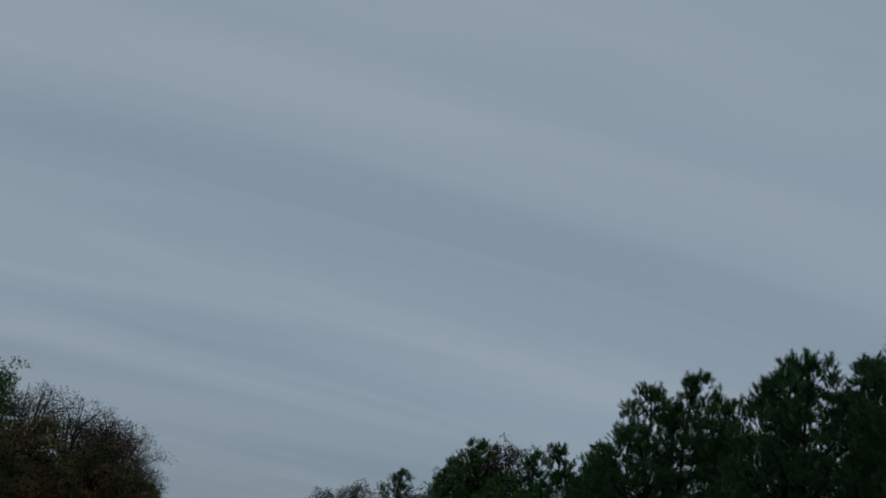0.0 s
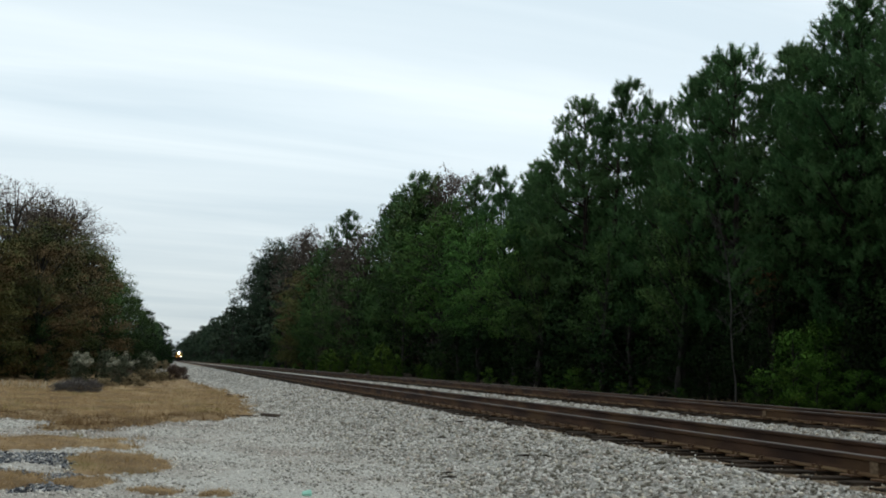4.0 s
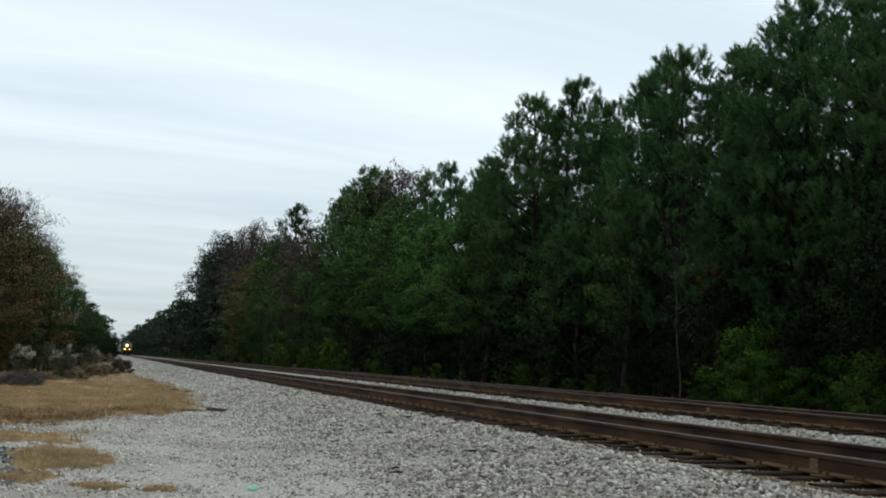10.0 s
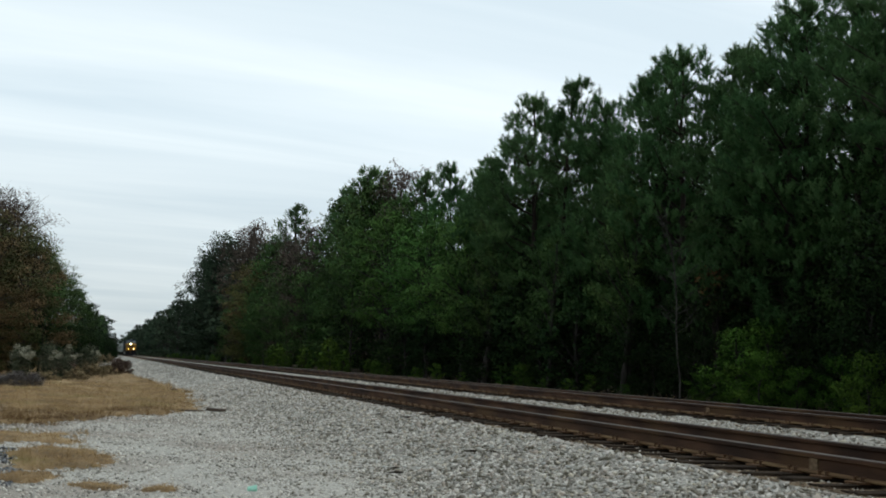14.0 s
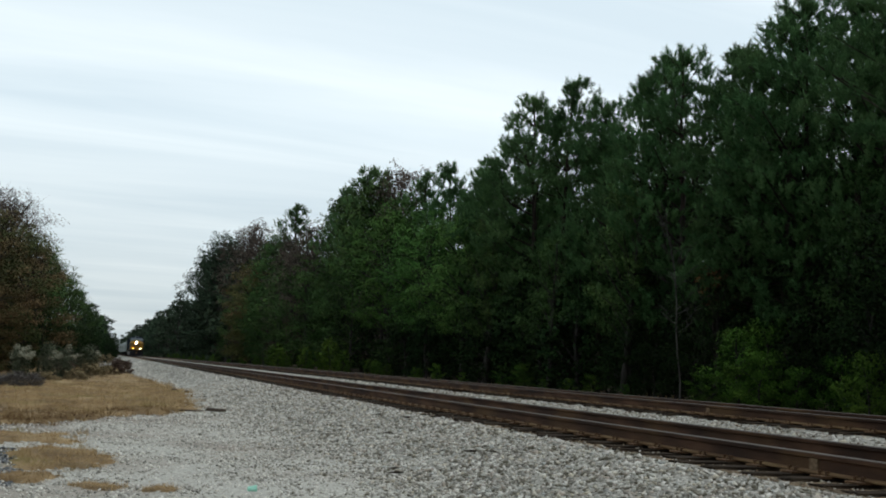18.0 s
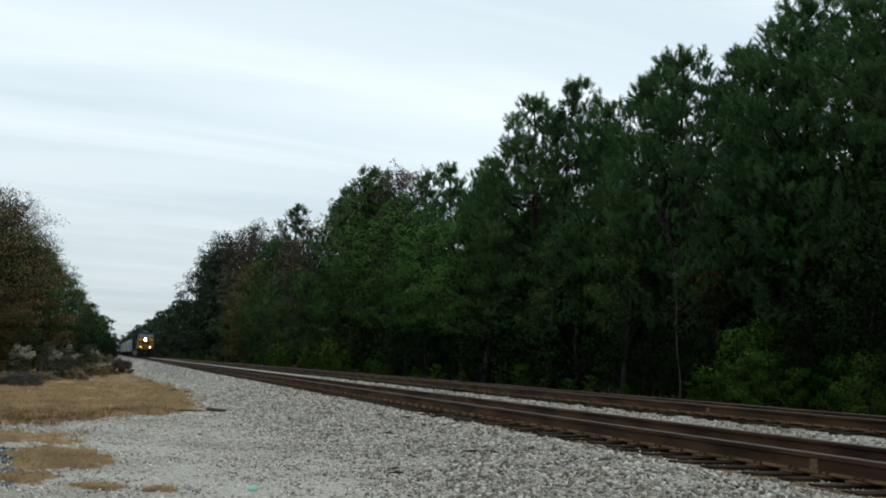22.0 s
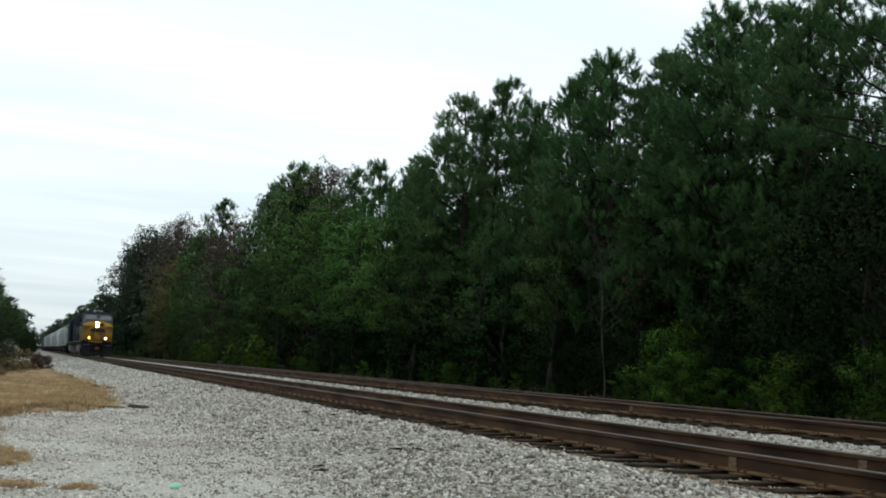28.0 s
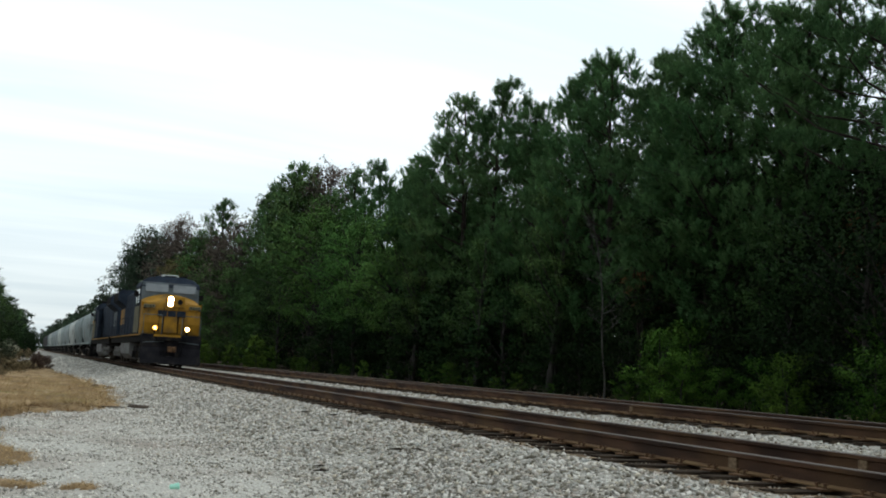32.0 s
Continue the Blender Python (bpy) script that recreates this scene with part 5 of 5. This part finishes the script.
def loco_truck(loco, y0, paint):
    """A six-wheel truck with its frame, journal boxes and three wheelsets."""
    bm = bmesh.new()
    box(bm, -0.75, 0.75, y0 + 0.9, y0 + 1.2, 0.5, 0.85, 0.03)
    box(bm, -0.75, 0.75, y0 + 2.7, y0 + 3.0, 0.5, 0.85, 0.03)
    truck = part("truck", bm, M_BLACK, loco)
    for s in (-1, 1):
        side = [(y0 - 0.75, 0.62), (y0 - 0.65, 0.98), (y0 + 0.6, 1.05), (y0 + 1.2, 0.92), (y0 + 2.8, 0.92), (y0 + 3.4, 1.05), (y0 + 4.55, 0.98), (y0 + 4.65, 0.62),
                (y0 + 3.9, 0.55), (y0 + 3.5, 0.72), (y0 + 2.4, 0.72), (y0 + 2.1, 0.5), (y0 + 1.7, 0.5), (y0 + 1.4, 0.72), (y0 + 0.4, 0.72), (y0 + 0.1, 0.55)]
        part("side_frame", rounded(slab(bmesh.new(), side, s * 1.2 - 0.07, s * 1.2 + 0.07), 0.02), paint, truck, "cast steel side frame")
        for k in range(3):
            y = y0 + 0.1 + 1.85 * k
            part("journal_box", rounded(boxed(s * 1.29 - 0.09, s * 1.29 + 0.09, y - 0.18, y + 0.18, LOCO_WHEEL - 0.17, LOCO_WHEEL + 0.2), 0.03), paint, truck)
            spring = bmesh.new()
            for j in range(4):
                rod(spring, (s * 1.2, y + 0.35, 0.55 + j * 0.09), (s * 1.2, y + 0.35, 0.61 + j * 0.09), 0.09, 0.09, 10)
            part("spring", spring, M_BLACK, truck)
    for k in range(3):
        w = part("wheelset", LOCO_WHEELSET, None, truck)
        w.location = (0, y0 + 0.1 + 1.85 * k, LOCO_WHEEL)
        turning.append((w, w.location.copy(), LOCO_WHEEL))
    return truck


def coupler(owner, y, way):
    """A knuckle coupler whose pulling face is at y; way: +1 where its shank runs towards larger y."""
    bm = boxed(-0.08, 0.08, min(y + 0.15 * way, y + 0.85 * way), max(y + 0.15 * way, y + 0.85 * way), 0.8, 0.96, 0.02)
    box(bm, -0.2, 0.02, min(y, y + 0.22 * way), max(y, y + 0.22 * way), 0.74, 1.02, 0.03)
    box(bm, 0.04, 0.2, min(y - 0.02 * way, y + 0.14 * way), max(y - 0.02 * way, y + 0.14 * way), 0.74, 1.02, 0.04)
    return part("coupler", bm, M_PLATE, owner)


def locomotive(label):
    loco = tagged(new("locomotive"), label, "locomotive", "locomotives of the train")
    # underframe
    part("underframe", rounded(boxed(-1.42, 1.42, 0.95, 21.6, 1.2, 1.6), 0.03), M_BLACK, loco)
    for s in (-1, 1):
        part("sill_stripe", boxed(s * 1.47 - 0.03, s * 1.47 + 0.03, 1.0, 21.5, 1.555, 1.62), M_YELLOW, loco, "yellow reflective stripe along the sill")
    part("end_platform", rounded(boxed(-1.48, 1.48, 0.6, 1.6, 1.5, 1.62), 0.015), M_PILOT, loco)
    part("platform_edge", boxed(-0.88, 0.46, 0.585, 0.6, 1.5, 1.62), M_YELLOW, loco, "yellow edge of the front platform")
    part("rear_platform", rounded(boxed(-1.48, 1.48, 20.9, 21.8, 1.5, 1.62), 0.015), M_BLACK, loco)
    # pilot and snow plough
    part("pilot", rounded(boxed(-1.5, 1.5, 0.62, 0.72, 0.42, 1.5), 0.02), M_PILOT, loco)
    plow = bmesh.new()
    for s in (-1, 1):
        slab(plow, [(0.62, 0.12), (0.28, 0.15), (0.5, 0.75), (0.62, 0.95)], *sorted((s * 0.24, s * 1.48)))
    slab(plow, [(0.62, 0.12), (0.26, 0.15), (0.44, 0.5), (0.62, 0.55)], -0.24, 0.24)
    part("snow_plow", plow, M_PILOT, loco)
    part("anticlimber", rounded(boxed(-0.75, 0.75, 0.4, 0.7, 1.3, 1.5), 0.02), M_BLACK, loco)
    coupler(loco, 0.0, 1)
    coupler(loco, 22.45, -1)
    for s in (-1, 1):
        for k in range(4):
            part("step", boxed(*sorted((s * 1.08, s * 1.46)), 0.72, 1.05, 0.38 + 0.29 * k, 0.41 + 0.29 * k), M_BLACK, loco)
        for k in range(3):
            hose = bmesh.new()
            rod(hose, (s * (0.32 + 0.09 * k), 0.55, 1.2), (s * (0.34 + 0.1 * k), 0.36, 0.8), 0.022, 0.022, 6)
            rod(hose, (s * (0.34 + 0.1 * k), 0.36, 0.8), (s * (0.3 + 0.09 * k), 0.4, 0.5), 0.022, 0.018, 6)
            part("air_hose", hose, M_BLACK, loco)
    # nose
    nose = slab(bmesh.new(), [(1.3, 1.62), (1.18, 2.2), (1.24, 3.2), (1.4, 3.42), (2.45, 3.78), (2.6, 3.78), (2.6, 1.62)], -1.46, 1.46)
    for k in range(-3, 4):
        bmesh.ops.bisect_plane(nose, geom=nose.verts[:] + nose.edges[:] + nose.faces[:], plane_co=(0.4 * k, 0, 0), plane_no=(1, 0, 0))
    for v in nose.verts:
        if v.co.z > 3.3:
            v.co.z -= 0.34 * (abs(v.co.x) / 1.46) ** 2
    part("nose", rounded(nose, 0.06), M_YELLOW, loco, "yellow wide nose")
    part("nose_door", rounded(boxed(-0.36, 0.3, 1.16, 1.24, 1.72, 3.0), 0.02), M_YELLOW, loco)
    for x in (-0.4, 0.34):
        part("door_seal", boxed(x - 0.02, x + 0.02, 1.155, 1.23, 1.7, 3.02), M_BLACK, loco)
    for x0, x1 in ((-0.7, -0.25), (-0.21, 0.2), (0.24, 0.68)):
        part("logo_plate", rounded(boxed(x0, x1, 1.138, 1.16, 2.56, 2.86), 0.03), M_BLUE, loco, "dark blue emblem block on the nose")
    for s in (-1, 1):
        n = part("number_board", rounded(boxed(s * 1.15 - 0.29, s * 1.15 + 0.29, 1.14, 1.26, 2.97, 3.13), 0.015), M_CABSIDE, loco, "dull pale number board with dark bars")
        for k in range(4):
            part("digit_bar", boxed(s * 1.15 - 0.22 + 0.13 * k, s * 1.15 - 0.17 + 0.13 * k, 1.134, 1.145, 3.01, 3.085), M_BLACK, n)
        g = bmesh.new()
        for z in (1.72, 2.6):
            rod(g, (s * 0.62, 1.12, z), (s * 0.62, 1.22, z), 0.015, 0.015, 6)
        rod(g, (s * 0.62, 1.12, 1.7), (s * 0.62, 1.12, 2.62), 0.017, 0.017, 6)
        part("grab_iron", g, M_BLACK, loco)
        # black strip drawn for the line of shade below the board
        part("number_board_ledge", boxed(s * 1.15 - 0.31, s * 1.15 + 0.31, 1.15, 1.25, 2.92, 2.965), M_BLACK, loco)
        # ditch lights
        d = part("ditch_light", rounded(boxed(s * 0.807 - 0.14, s * 0.807 + 0.14, 0.98, 1.16, 1.8, 2.08), 0.03), M_BLACK, loco)
        # the emissive ring stands in for the lamp's amber glare
        part("reflector", rod(bmesh.new(), (s * 0.807, 0.955, 1.94), (s * 0.807, 0.985, 1.94), 0.12, 0.125, 16), M_AMBER, d, "amber glowing reflector")
        part("lens", rod(bmesh.new(), (s * 0.807, 0.945, 1.94), (s * 0.807, 0.96, 1.94), 0.068 if s < 0 else 0.085, 0.07 if s < 0 else 0.087, 14), M_DITCH if s < 0 else M_DITCHBRIGHT, d, "glowing lens")
        part("bracket", boxed(s * 0.807 - 0.04, s * 0.807 + 0.04, 1.02, 1.1, 1.6, 1.82), M_BLACK, d)
    cross = rod(bmesh.new(), (-1.3, 1.09, 2.93), (1.3, 1.09, 2.93), 0.018, 0.018, 6)
    part("grab_rail", cross, M_YELLOW, loco, "yellow rail across the nose")
    # headlight: two lit lenses one above the other, an unlit one beside
    h = part("headlight", rounded(boxed(-0.33, 0.62, 1.1, 1.5, 3.02, 3.6), 0.05), M_YELLOW, loco, "headlight housing with two lit lamps")
    for z in (3.2, 3.44):
        # here too an emissive ring imitates the glare
        part("reflector", rod(bmesh.new(), (-0.107, 1.07, z), (-0.107, 1.11, z), 0.15, 0.155, 18), M_AMBER, h, "warm glowing reflector")
        part("lens", rod(bmesh.new(), (-0.107, 1.06, z), (-0.107, 1.075, z), 0.115, 0.12, 16), M_HEADLIGHT, h, "glowing white lens")
    part("lens", rod(bmesh.new(), (0.36, 1.07, 3.32), (0.36, 1.11, 3.32), 0.13, 0.14, 16), M_BLACK, h, "unlit dark lens")
    # cab
    body = prism(bmesh.new(), [(-1.5, 1.62), (-1.5, 4.12), (1.5, 4.12), (1.5, 1.62)], 2.5, 5.2)
    cab = part("cab", rounded(body, 0.04), M_BLUE, loco, "dark blue-grey cab side")
    roof = prism(bmesh.new(), [(-1.53, 4.1), (-1.46, 4.34), (-1.16, 4.6), (-0.62, 4.7), (0.62, 4.7), (1.16, 4.6), (1.46, 4.34), (1.53, 4.1)], 2.4, 5.3)
    for v in roof.verts:
        if v.co.z > 4.5 and v.co.y < 2.5:
            v.co.y += 0.3
    part("cab_roof", rounded(roof, 0.03), M_BLUE, cab, "dark blue cab roof")
    front = slab(bmesh.new(), [(2.36, 3.3), (2.44, 4.36), (2.56, 4.36), (2.56, 3.3)], -1.48, 1.48)
    part("windshield_frame", rounded(front, 0.03), M_GREYPAINT, cab)
    for s in (-1, 1):
        pane = slab(bmesh.new(), [(2.35, 3.84), (2.405, 4.27), (2.43, 4.27), (2.38, 3.84)], *sorted((s * 0.12, s * 1.3)))
        part("windshield", rounded(pane, 0.01), M_GLASS, cab, "windshield pane with the sky's reflection put into its colour")
        for y in (2.95, 3.95):
            part("side_window", rounded(boxed(*sorted((s * 1.49, s * 1.515)), y, y + 0.75, 3.2, 4.0), 0.01), M_GLASS, cab)
            part("window_frame", boxed(*sorted((s * 1.485, s * 1.508)), y - 0.06, y + 0.81, 3.14, 4.06), M_BLACK, cab)
        part("side_panel", rounded(boxed(*sorted((s * 1.5, s * 1.512)), 2.62, 5.1, 1.7, 3.08), 0.004), M_CABSIDE, cab, "dull grey-green lower cab side")
        m = boxed(*sorted((s * 1.56, s * 1.78)), 2.92, 2.98, 3.55, 3.85, bevel=0.01)
        box(m, *sorted((s * 1.49, s * 1.58)), 2.93, 2.97, 3.66, 3.7)
        part("mirror", m, M_BLACK, cab)
    ac = part("air_conditioner", rounded(boxed(-0.42, 0.42, 2.9, 4.1, 4.66, 4.82), 0.06), M_TAN, cab, "pale grey air conditioner")
    part("grille", boxed(-0.3, 0.3, 2.885, 2.905, 4.7, 4.77), M_BLACK, ac)
    horn = bmesh.new()
    for k in range(3):
        rod(horn, (0.7 + 0.13 * k, 4.2, 4.82), (0.7 + 0.13 * k, 4.75, 4.82), 0.07, 0.025, 10)
    box(horn, 0.65, 1.05, 4.6, 4.7, 4.62, 4.82)
    part("horn", horn, M_BLACK, cab)
    # long hood
    for s in (-1, 1):
        part("electrical_cabinet", rounded(boxed(*sorted((s * 1.3, s * 1.44)), 5.25, 7.4, 1.7, 4.0), 0.02), M_BLUE, loco, "dark blue electrical cabinet behind the cab")
    hood = prism(bmesh.new(), [(-0.96, 1.62), (-0.96, 4.2), (-0.72, 4.44), (0.72, 4.44), (0.96, 4.2), (0.96, 1.62)], 5.2, 17.2)
    hood_part = part("hood", rounded(hood, 0.03), M_BLUE, loco, "dark blue engine hood")
    for s in (-1, 1):
        for k in range(11):
            part("hood_door", rounded(boxed(*sorted((s * 0.955, s * 0.985)), 7.6 + 0.85 * k, 8.38 + 0.85 * k, 1.8, 3.95), 0.008), M_BLUE, hood_part)
    for s in (-1, 1):
        part("emblem", boxed(*sorted((s * 0.958, s * 0.972)), 18.0, 20.7, 2.45, 3.45), M_YELLOW, hood_part, "large yellow emblem block")
    rad = prism(bmesh.new(), [(-0.96, 1.62), (-0.96, 3.55), (-1.5, 3.95), (-1.5, 4.5), (-1.3, 4.66), (1.3, 4.66), (1.5, 4.5), (1.5, 3.95), (0.96, 3.55), (0.96, 1.62)], 17.2, 21.1)
    r = part("radiator", rounded(rad, 0.03), M_BLUE, loco, "wide dark blue radiator section")
    for s in (-1, 1):
        for k in range(8):
            part("louvre", boxed(*sorted((s * 1.49, s * 1.52)), 17.4 + 0.44 * k, 17.75 + 0.44 * k, 4.0, 4.46), M_BLACK, r)
    part("exhaust_stack", rounded(boxed(-0.3, 0.3, 10.2, 11.0, 4.42, 4.62), 0.03), M_BLACK, loco)
    part("dynamic_brake_hatch", rounded(boxed(-0.8, 0.8, 5.6, 7.4, 4.42, 4.56), 0.03), M_BLACK, loco)
    # fuel tank and trucks
    tank = prism(bmesh.new(), [(-1.4, 1.2), (-1.4, 0.55), (-1.1, 0.28), (1.1, 0.28), (1.4, 0.55), (1.4, 1.2)], 7.9, 13.6)
    part("fuel_tank", rounded(tank, 0.04), M_TANK, loco, "dusty pale grey fuel tank")
    loco_truck(loco, 2.1, M_BLACK)
    loco_truck(loco, 15.3, M_TRUCKGREY)
    # hand rails: posts along both walkways, and round the front platform
    for s in (-1, 1):
        for k in range(9):
            y = 5.4 + 1.9 * k
            part("rail_post", rod(bmesh.new(), (s * 1.44, y, 1.6), (s * 1.44, y, 2.65), 0.018, 0.018, 6), M_BLUE, loco)
        part("hand_rail", rod(bmesh.new(), (s * 1.44, 5.3, 2.65), (s * 1.44, 20.9, 2.65), 0.02, 0.02, 6), M_BLUE, loco)
        f = bmesh.new()
        for x in (0.5, 1.42):
            rod(f, (s * x, 0.7, 1.6), (s * x, 0.7, 2.6), 0.02, 0.02, 6)
        rod(f, (s * 0.5, 0.7, 2.6), (s * 1.42, 0.7, 2.6), 0.02, 0.02, 6)
        part("front_rail", f, M_GREYPAINT, loco)
        u = bmesh.new()
        rod(u, (s * 0.35, 0.55, 1.28), (s * 1.4, 0.55, 1.18), 0.018, 0.018, 6)
        part("uncoupling_lever", u, M_GREYPAINT, loco)
    return loco


def car_truck(car, y0):
    truck = part("truck", boxed(-1.0, 1.0, y0 + 0.7, y0 + 1.05, 0.4, 0.75, bevel=0.03), M_BLACK, car)
    for s in (-1, 1):
        side = [(y0 - 0.25, 0.38), (y0 - 0.22, 0.66), (y0 + 0.45, 0.78), (y0 + 1.3, 0.78), (y0 + 1.97, 0.66), (y0 + 2.0, 0.38), (y0 + 1.5, 0.4), (y0 + 1.2, 0.2), (y0 + 0.55, 0.2), (y0 + 0.25, 0.4)]
        part("side_frame", slab(bmesh.new(), side, s * 1.0 - 0.06, s * 1.0 + 0.06), M_BLACK, truck)
    for k in range(2):
        w = part("wheelset", CAR_WHEELSET, None, truck)
        w.location = (0, y0 + 1.78 * k, CAR_WHEEL)


def hopper_car(label, mat):
    """A three-bay covered hopper, 17.4 m over its couplers."""
    car = tagged(new("hopper_car"), label, "freight car", "hopper cars of the train")
    # the box tapers at both ends over its slope sheets
    bm = bmesh.new()
    half = [(1.25, 1.35), (1.48, 1.85), (1.58, 2.5), (1.59, 3.1), (1.52, 3.65), (1.32, 4.1), (0.95, 4.38), (0.45, 4.52)]
    ring = [(-x, z) for x, z in half] + half[::-1]
    k = len(ring)
    rows = []
    for y, low in ((1.5, 2.95), (3.3, 1.35), (14.1, 1.35), (15.9, 2.95)):
        rows.append([bm.verts.new((x, y, max(z, low) if z < 3 else z)) for x, z in ring])
    for a, b in zip(rows, rows[1:]):
        for i in range(k):
            bm.faces.new((a[i], a[(i + 1) % k], b[(i + 1) % k], b[i]))
    bm.faces.new(rows[0][::-1])
    bm.faces.new(rows[-1])
    bmesh.ops.recalc_face_normals(bm, faces=bm.faces[:])
    body = part("body", rounded(bm, 0.04), mat, car)
    for s in (-1, 1):
        for j in range(5):
            y = 3.3 + 2.7 * j
            seam = bmesh.new()
            for (x0, z0), (x1, z1) in zip(half[1:5], half[2:6]):
                rod(seam, (s * (x0 + 0.002), y, z0), (s * (x1 + 0.002), y, z1), 0.022, 0.022, 5)
            part("seam", seam, mat, body)
        part("side_sill", boxed(*sorted((s * 1.42, s * 1.58)), 0.5, 16.9, 1.2, 1.4, bevel=0.015), mat, car)
        # placard with unreadable lettering
        for k in range(3):
            part("lettering_bar", boxed(*sorted((s * 1.575, s * 1.605)), 3.7, 4.3 - 0.15 * k, 3.0 - 0.16 * k, 3.07 - 0.16 * k), M_BLACK, body)
        for k in range(2):
            y = (0.62, 16.6)[k]
            lad = bmesh.new()
            for x in (s * 1.2, s * 1.5):
                rod(lad, (x, y, 1.0), (x, y, 4.0), 0.02, 0.02, 5)
            for j in range(8):
                rod(lad, (s * 1.2, y, 1.15 + 0.38 * j), (s * 1.5, y, 1.15 + 0.38 * j), 0.015, 0.015, 5)
            part("ladder", lad, mat, car)
    # platforms and posts coloured dark for the shade at the car's ends
    for y in (0.35, 16.45):
        part("end_platform", boxed(-1.45, 1.45, y, y + 0.6, 1.05, 1.2, bevel=0.015), M_BLACK, car)
        for x in (-1.3, -0.45, 0.45, 1.3):
            part("end_post", boxed(x - 0.05, x + 0.05, y + 0.25, y + 0.35, 1.15, 3.6 if abs(x) > 1 else 2.2), M_DARKCAR, car)
    for k in range(3):
        y = 4.1 + 3.55 * k
        bay = bmesh.new()
        top = [bay.verts.new(p) for p in ((-1.45, y - 0.5, 1.4), (1.45, y - 0.5, 1.4), (1.45, y + 2.6, 1.4), (-1.45, y + 2.6, 1.4))]
        low = [bay.verts.new(p) for p in ((-0.5, y + 0.6, 0.45), (0.5, y + 0.6, 0.45), (0.5, y + 1.5, 0.45), (-0.5, y + 1.5, 0.45))]
        for i in range(4):
            bay.faces.new((top[i], top[(i + 1) % 4], low[(i + 1) % 4], low[i]))
        bay.faces.new(top[::-1])
        bay.faces.new(low)
        bmesh.ops.recalc_face_normals(bay, faces=bay.faces[:])
        part("hopper_bay", bay, M_BLACK, car)
        part("outlet_gate", boxed(-0.7, 0.7, y + 0.55, y + 1.55, 0.34, 0.5, bevel=0.02), M_BLACK, car)
    part("running_board", boxed(-0.35, 0.35, 1.4, 16.0, 4.6, 4.65), M_STEEL, car)
    for k in range(6):
        y = 2.6 + 2.35 * k
        part("roof_hatch", boxed(-0.3, 0.3, y, y + 1.4, 4.5, 4.6, bevel=0.02), mat, car)
    part("center_sill", boxed(-0.2, 0.2, 0.8, 16.6, 0.75, 1.1, bevel=0.02), M_BLACK, car)
    coupler(car, 0.0, 1)
    coupler(car, 17.4, -1)
    car_truck(car, 1.1)
    car_truck(car, 14.5)
    return car


train = []
lead = locomotive("dark blue and yellow diesel locomotive with lit headlights")
train.append((lead, 0.0))
second = copy_thing(lead, pose(0, 45.0, 0, 0, 0, 180))
tagged(second, "second dark blue and yellow diesel locomotive, coupled behind")
for piece in second.children_recursive:
    # its lamps are off
    if piece.name.startswith(("lens", "reflector")):
        piece.data = piece.data.copy()
        piece.data.materials.clear()
        piece.data.materials.append(M_BLACK)
        tagged(piece, "unlit dark lens")
    elif piece.name.startswith("emblem"):
        piece.data = piece.data.copy()
        piece.data.materials.clear()
        piece.data.materials.append(M_GREYPAINT)
        tagged(piece, "dull grey emblem block")
train.append((second, 44.95))
HOPPERS = (hopper_car("pale grey covered hopper car with rust stains", M_HOPPER), hopper_car("off-white covered hopper car with smooth rounded sides", M_TAN),
           hopper_car("dark grey covered hopper car", M_DARKCAR))
used = set()
for i, which in enumerate((0, 0, 1, 0, 0, 1, 0, 0, 0, 1, 0, 2, 2, 2, 2)):
    back = 45.0 + 17.45 * i
    src = HOPPERS[which]
    car = src if which not in used else copy_thing(src, pose(0, back, 0))
    used.add(which)
    train.append((car, back))


def motions():
    for thing, back in train:
        walk(thing, [(t, pose(TRACK_X, NOSE_END + back + SPEED * (32.0 - t), TOP_1, 0, 0, 180 if thing is second else 0)) for t in (0, 8, 16, 24, 32)])
    # the lead locomotive's wheels roll without slipping
    for wheel, hub, radius in turning:
        step = 1.0 / 30.0
        spin = math.degrees(SPEED * step / radius)
        walk(wheel, [(i * step, Matrix.Translation(hub) @ Matrix.Rotation(radians(spin * i), 4, "X")) for i in range(961)])


motions()
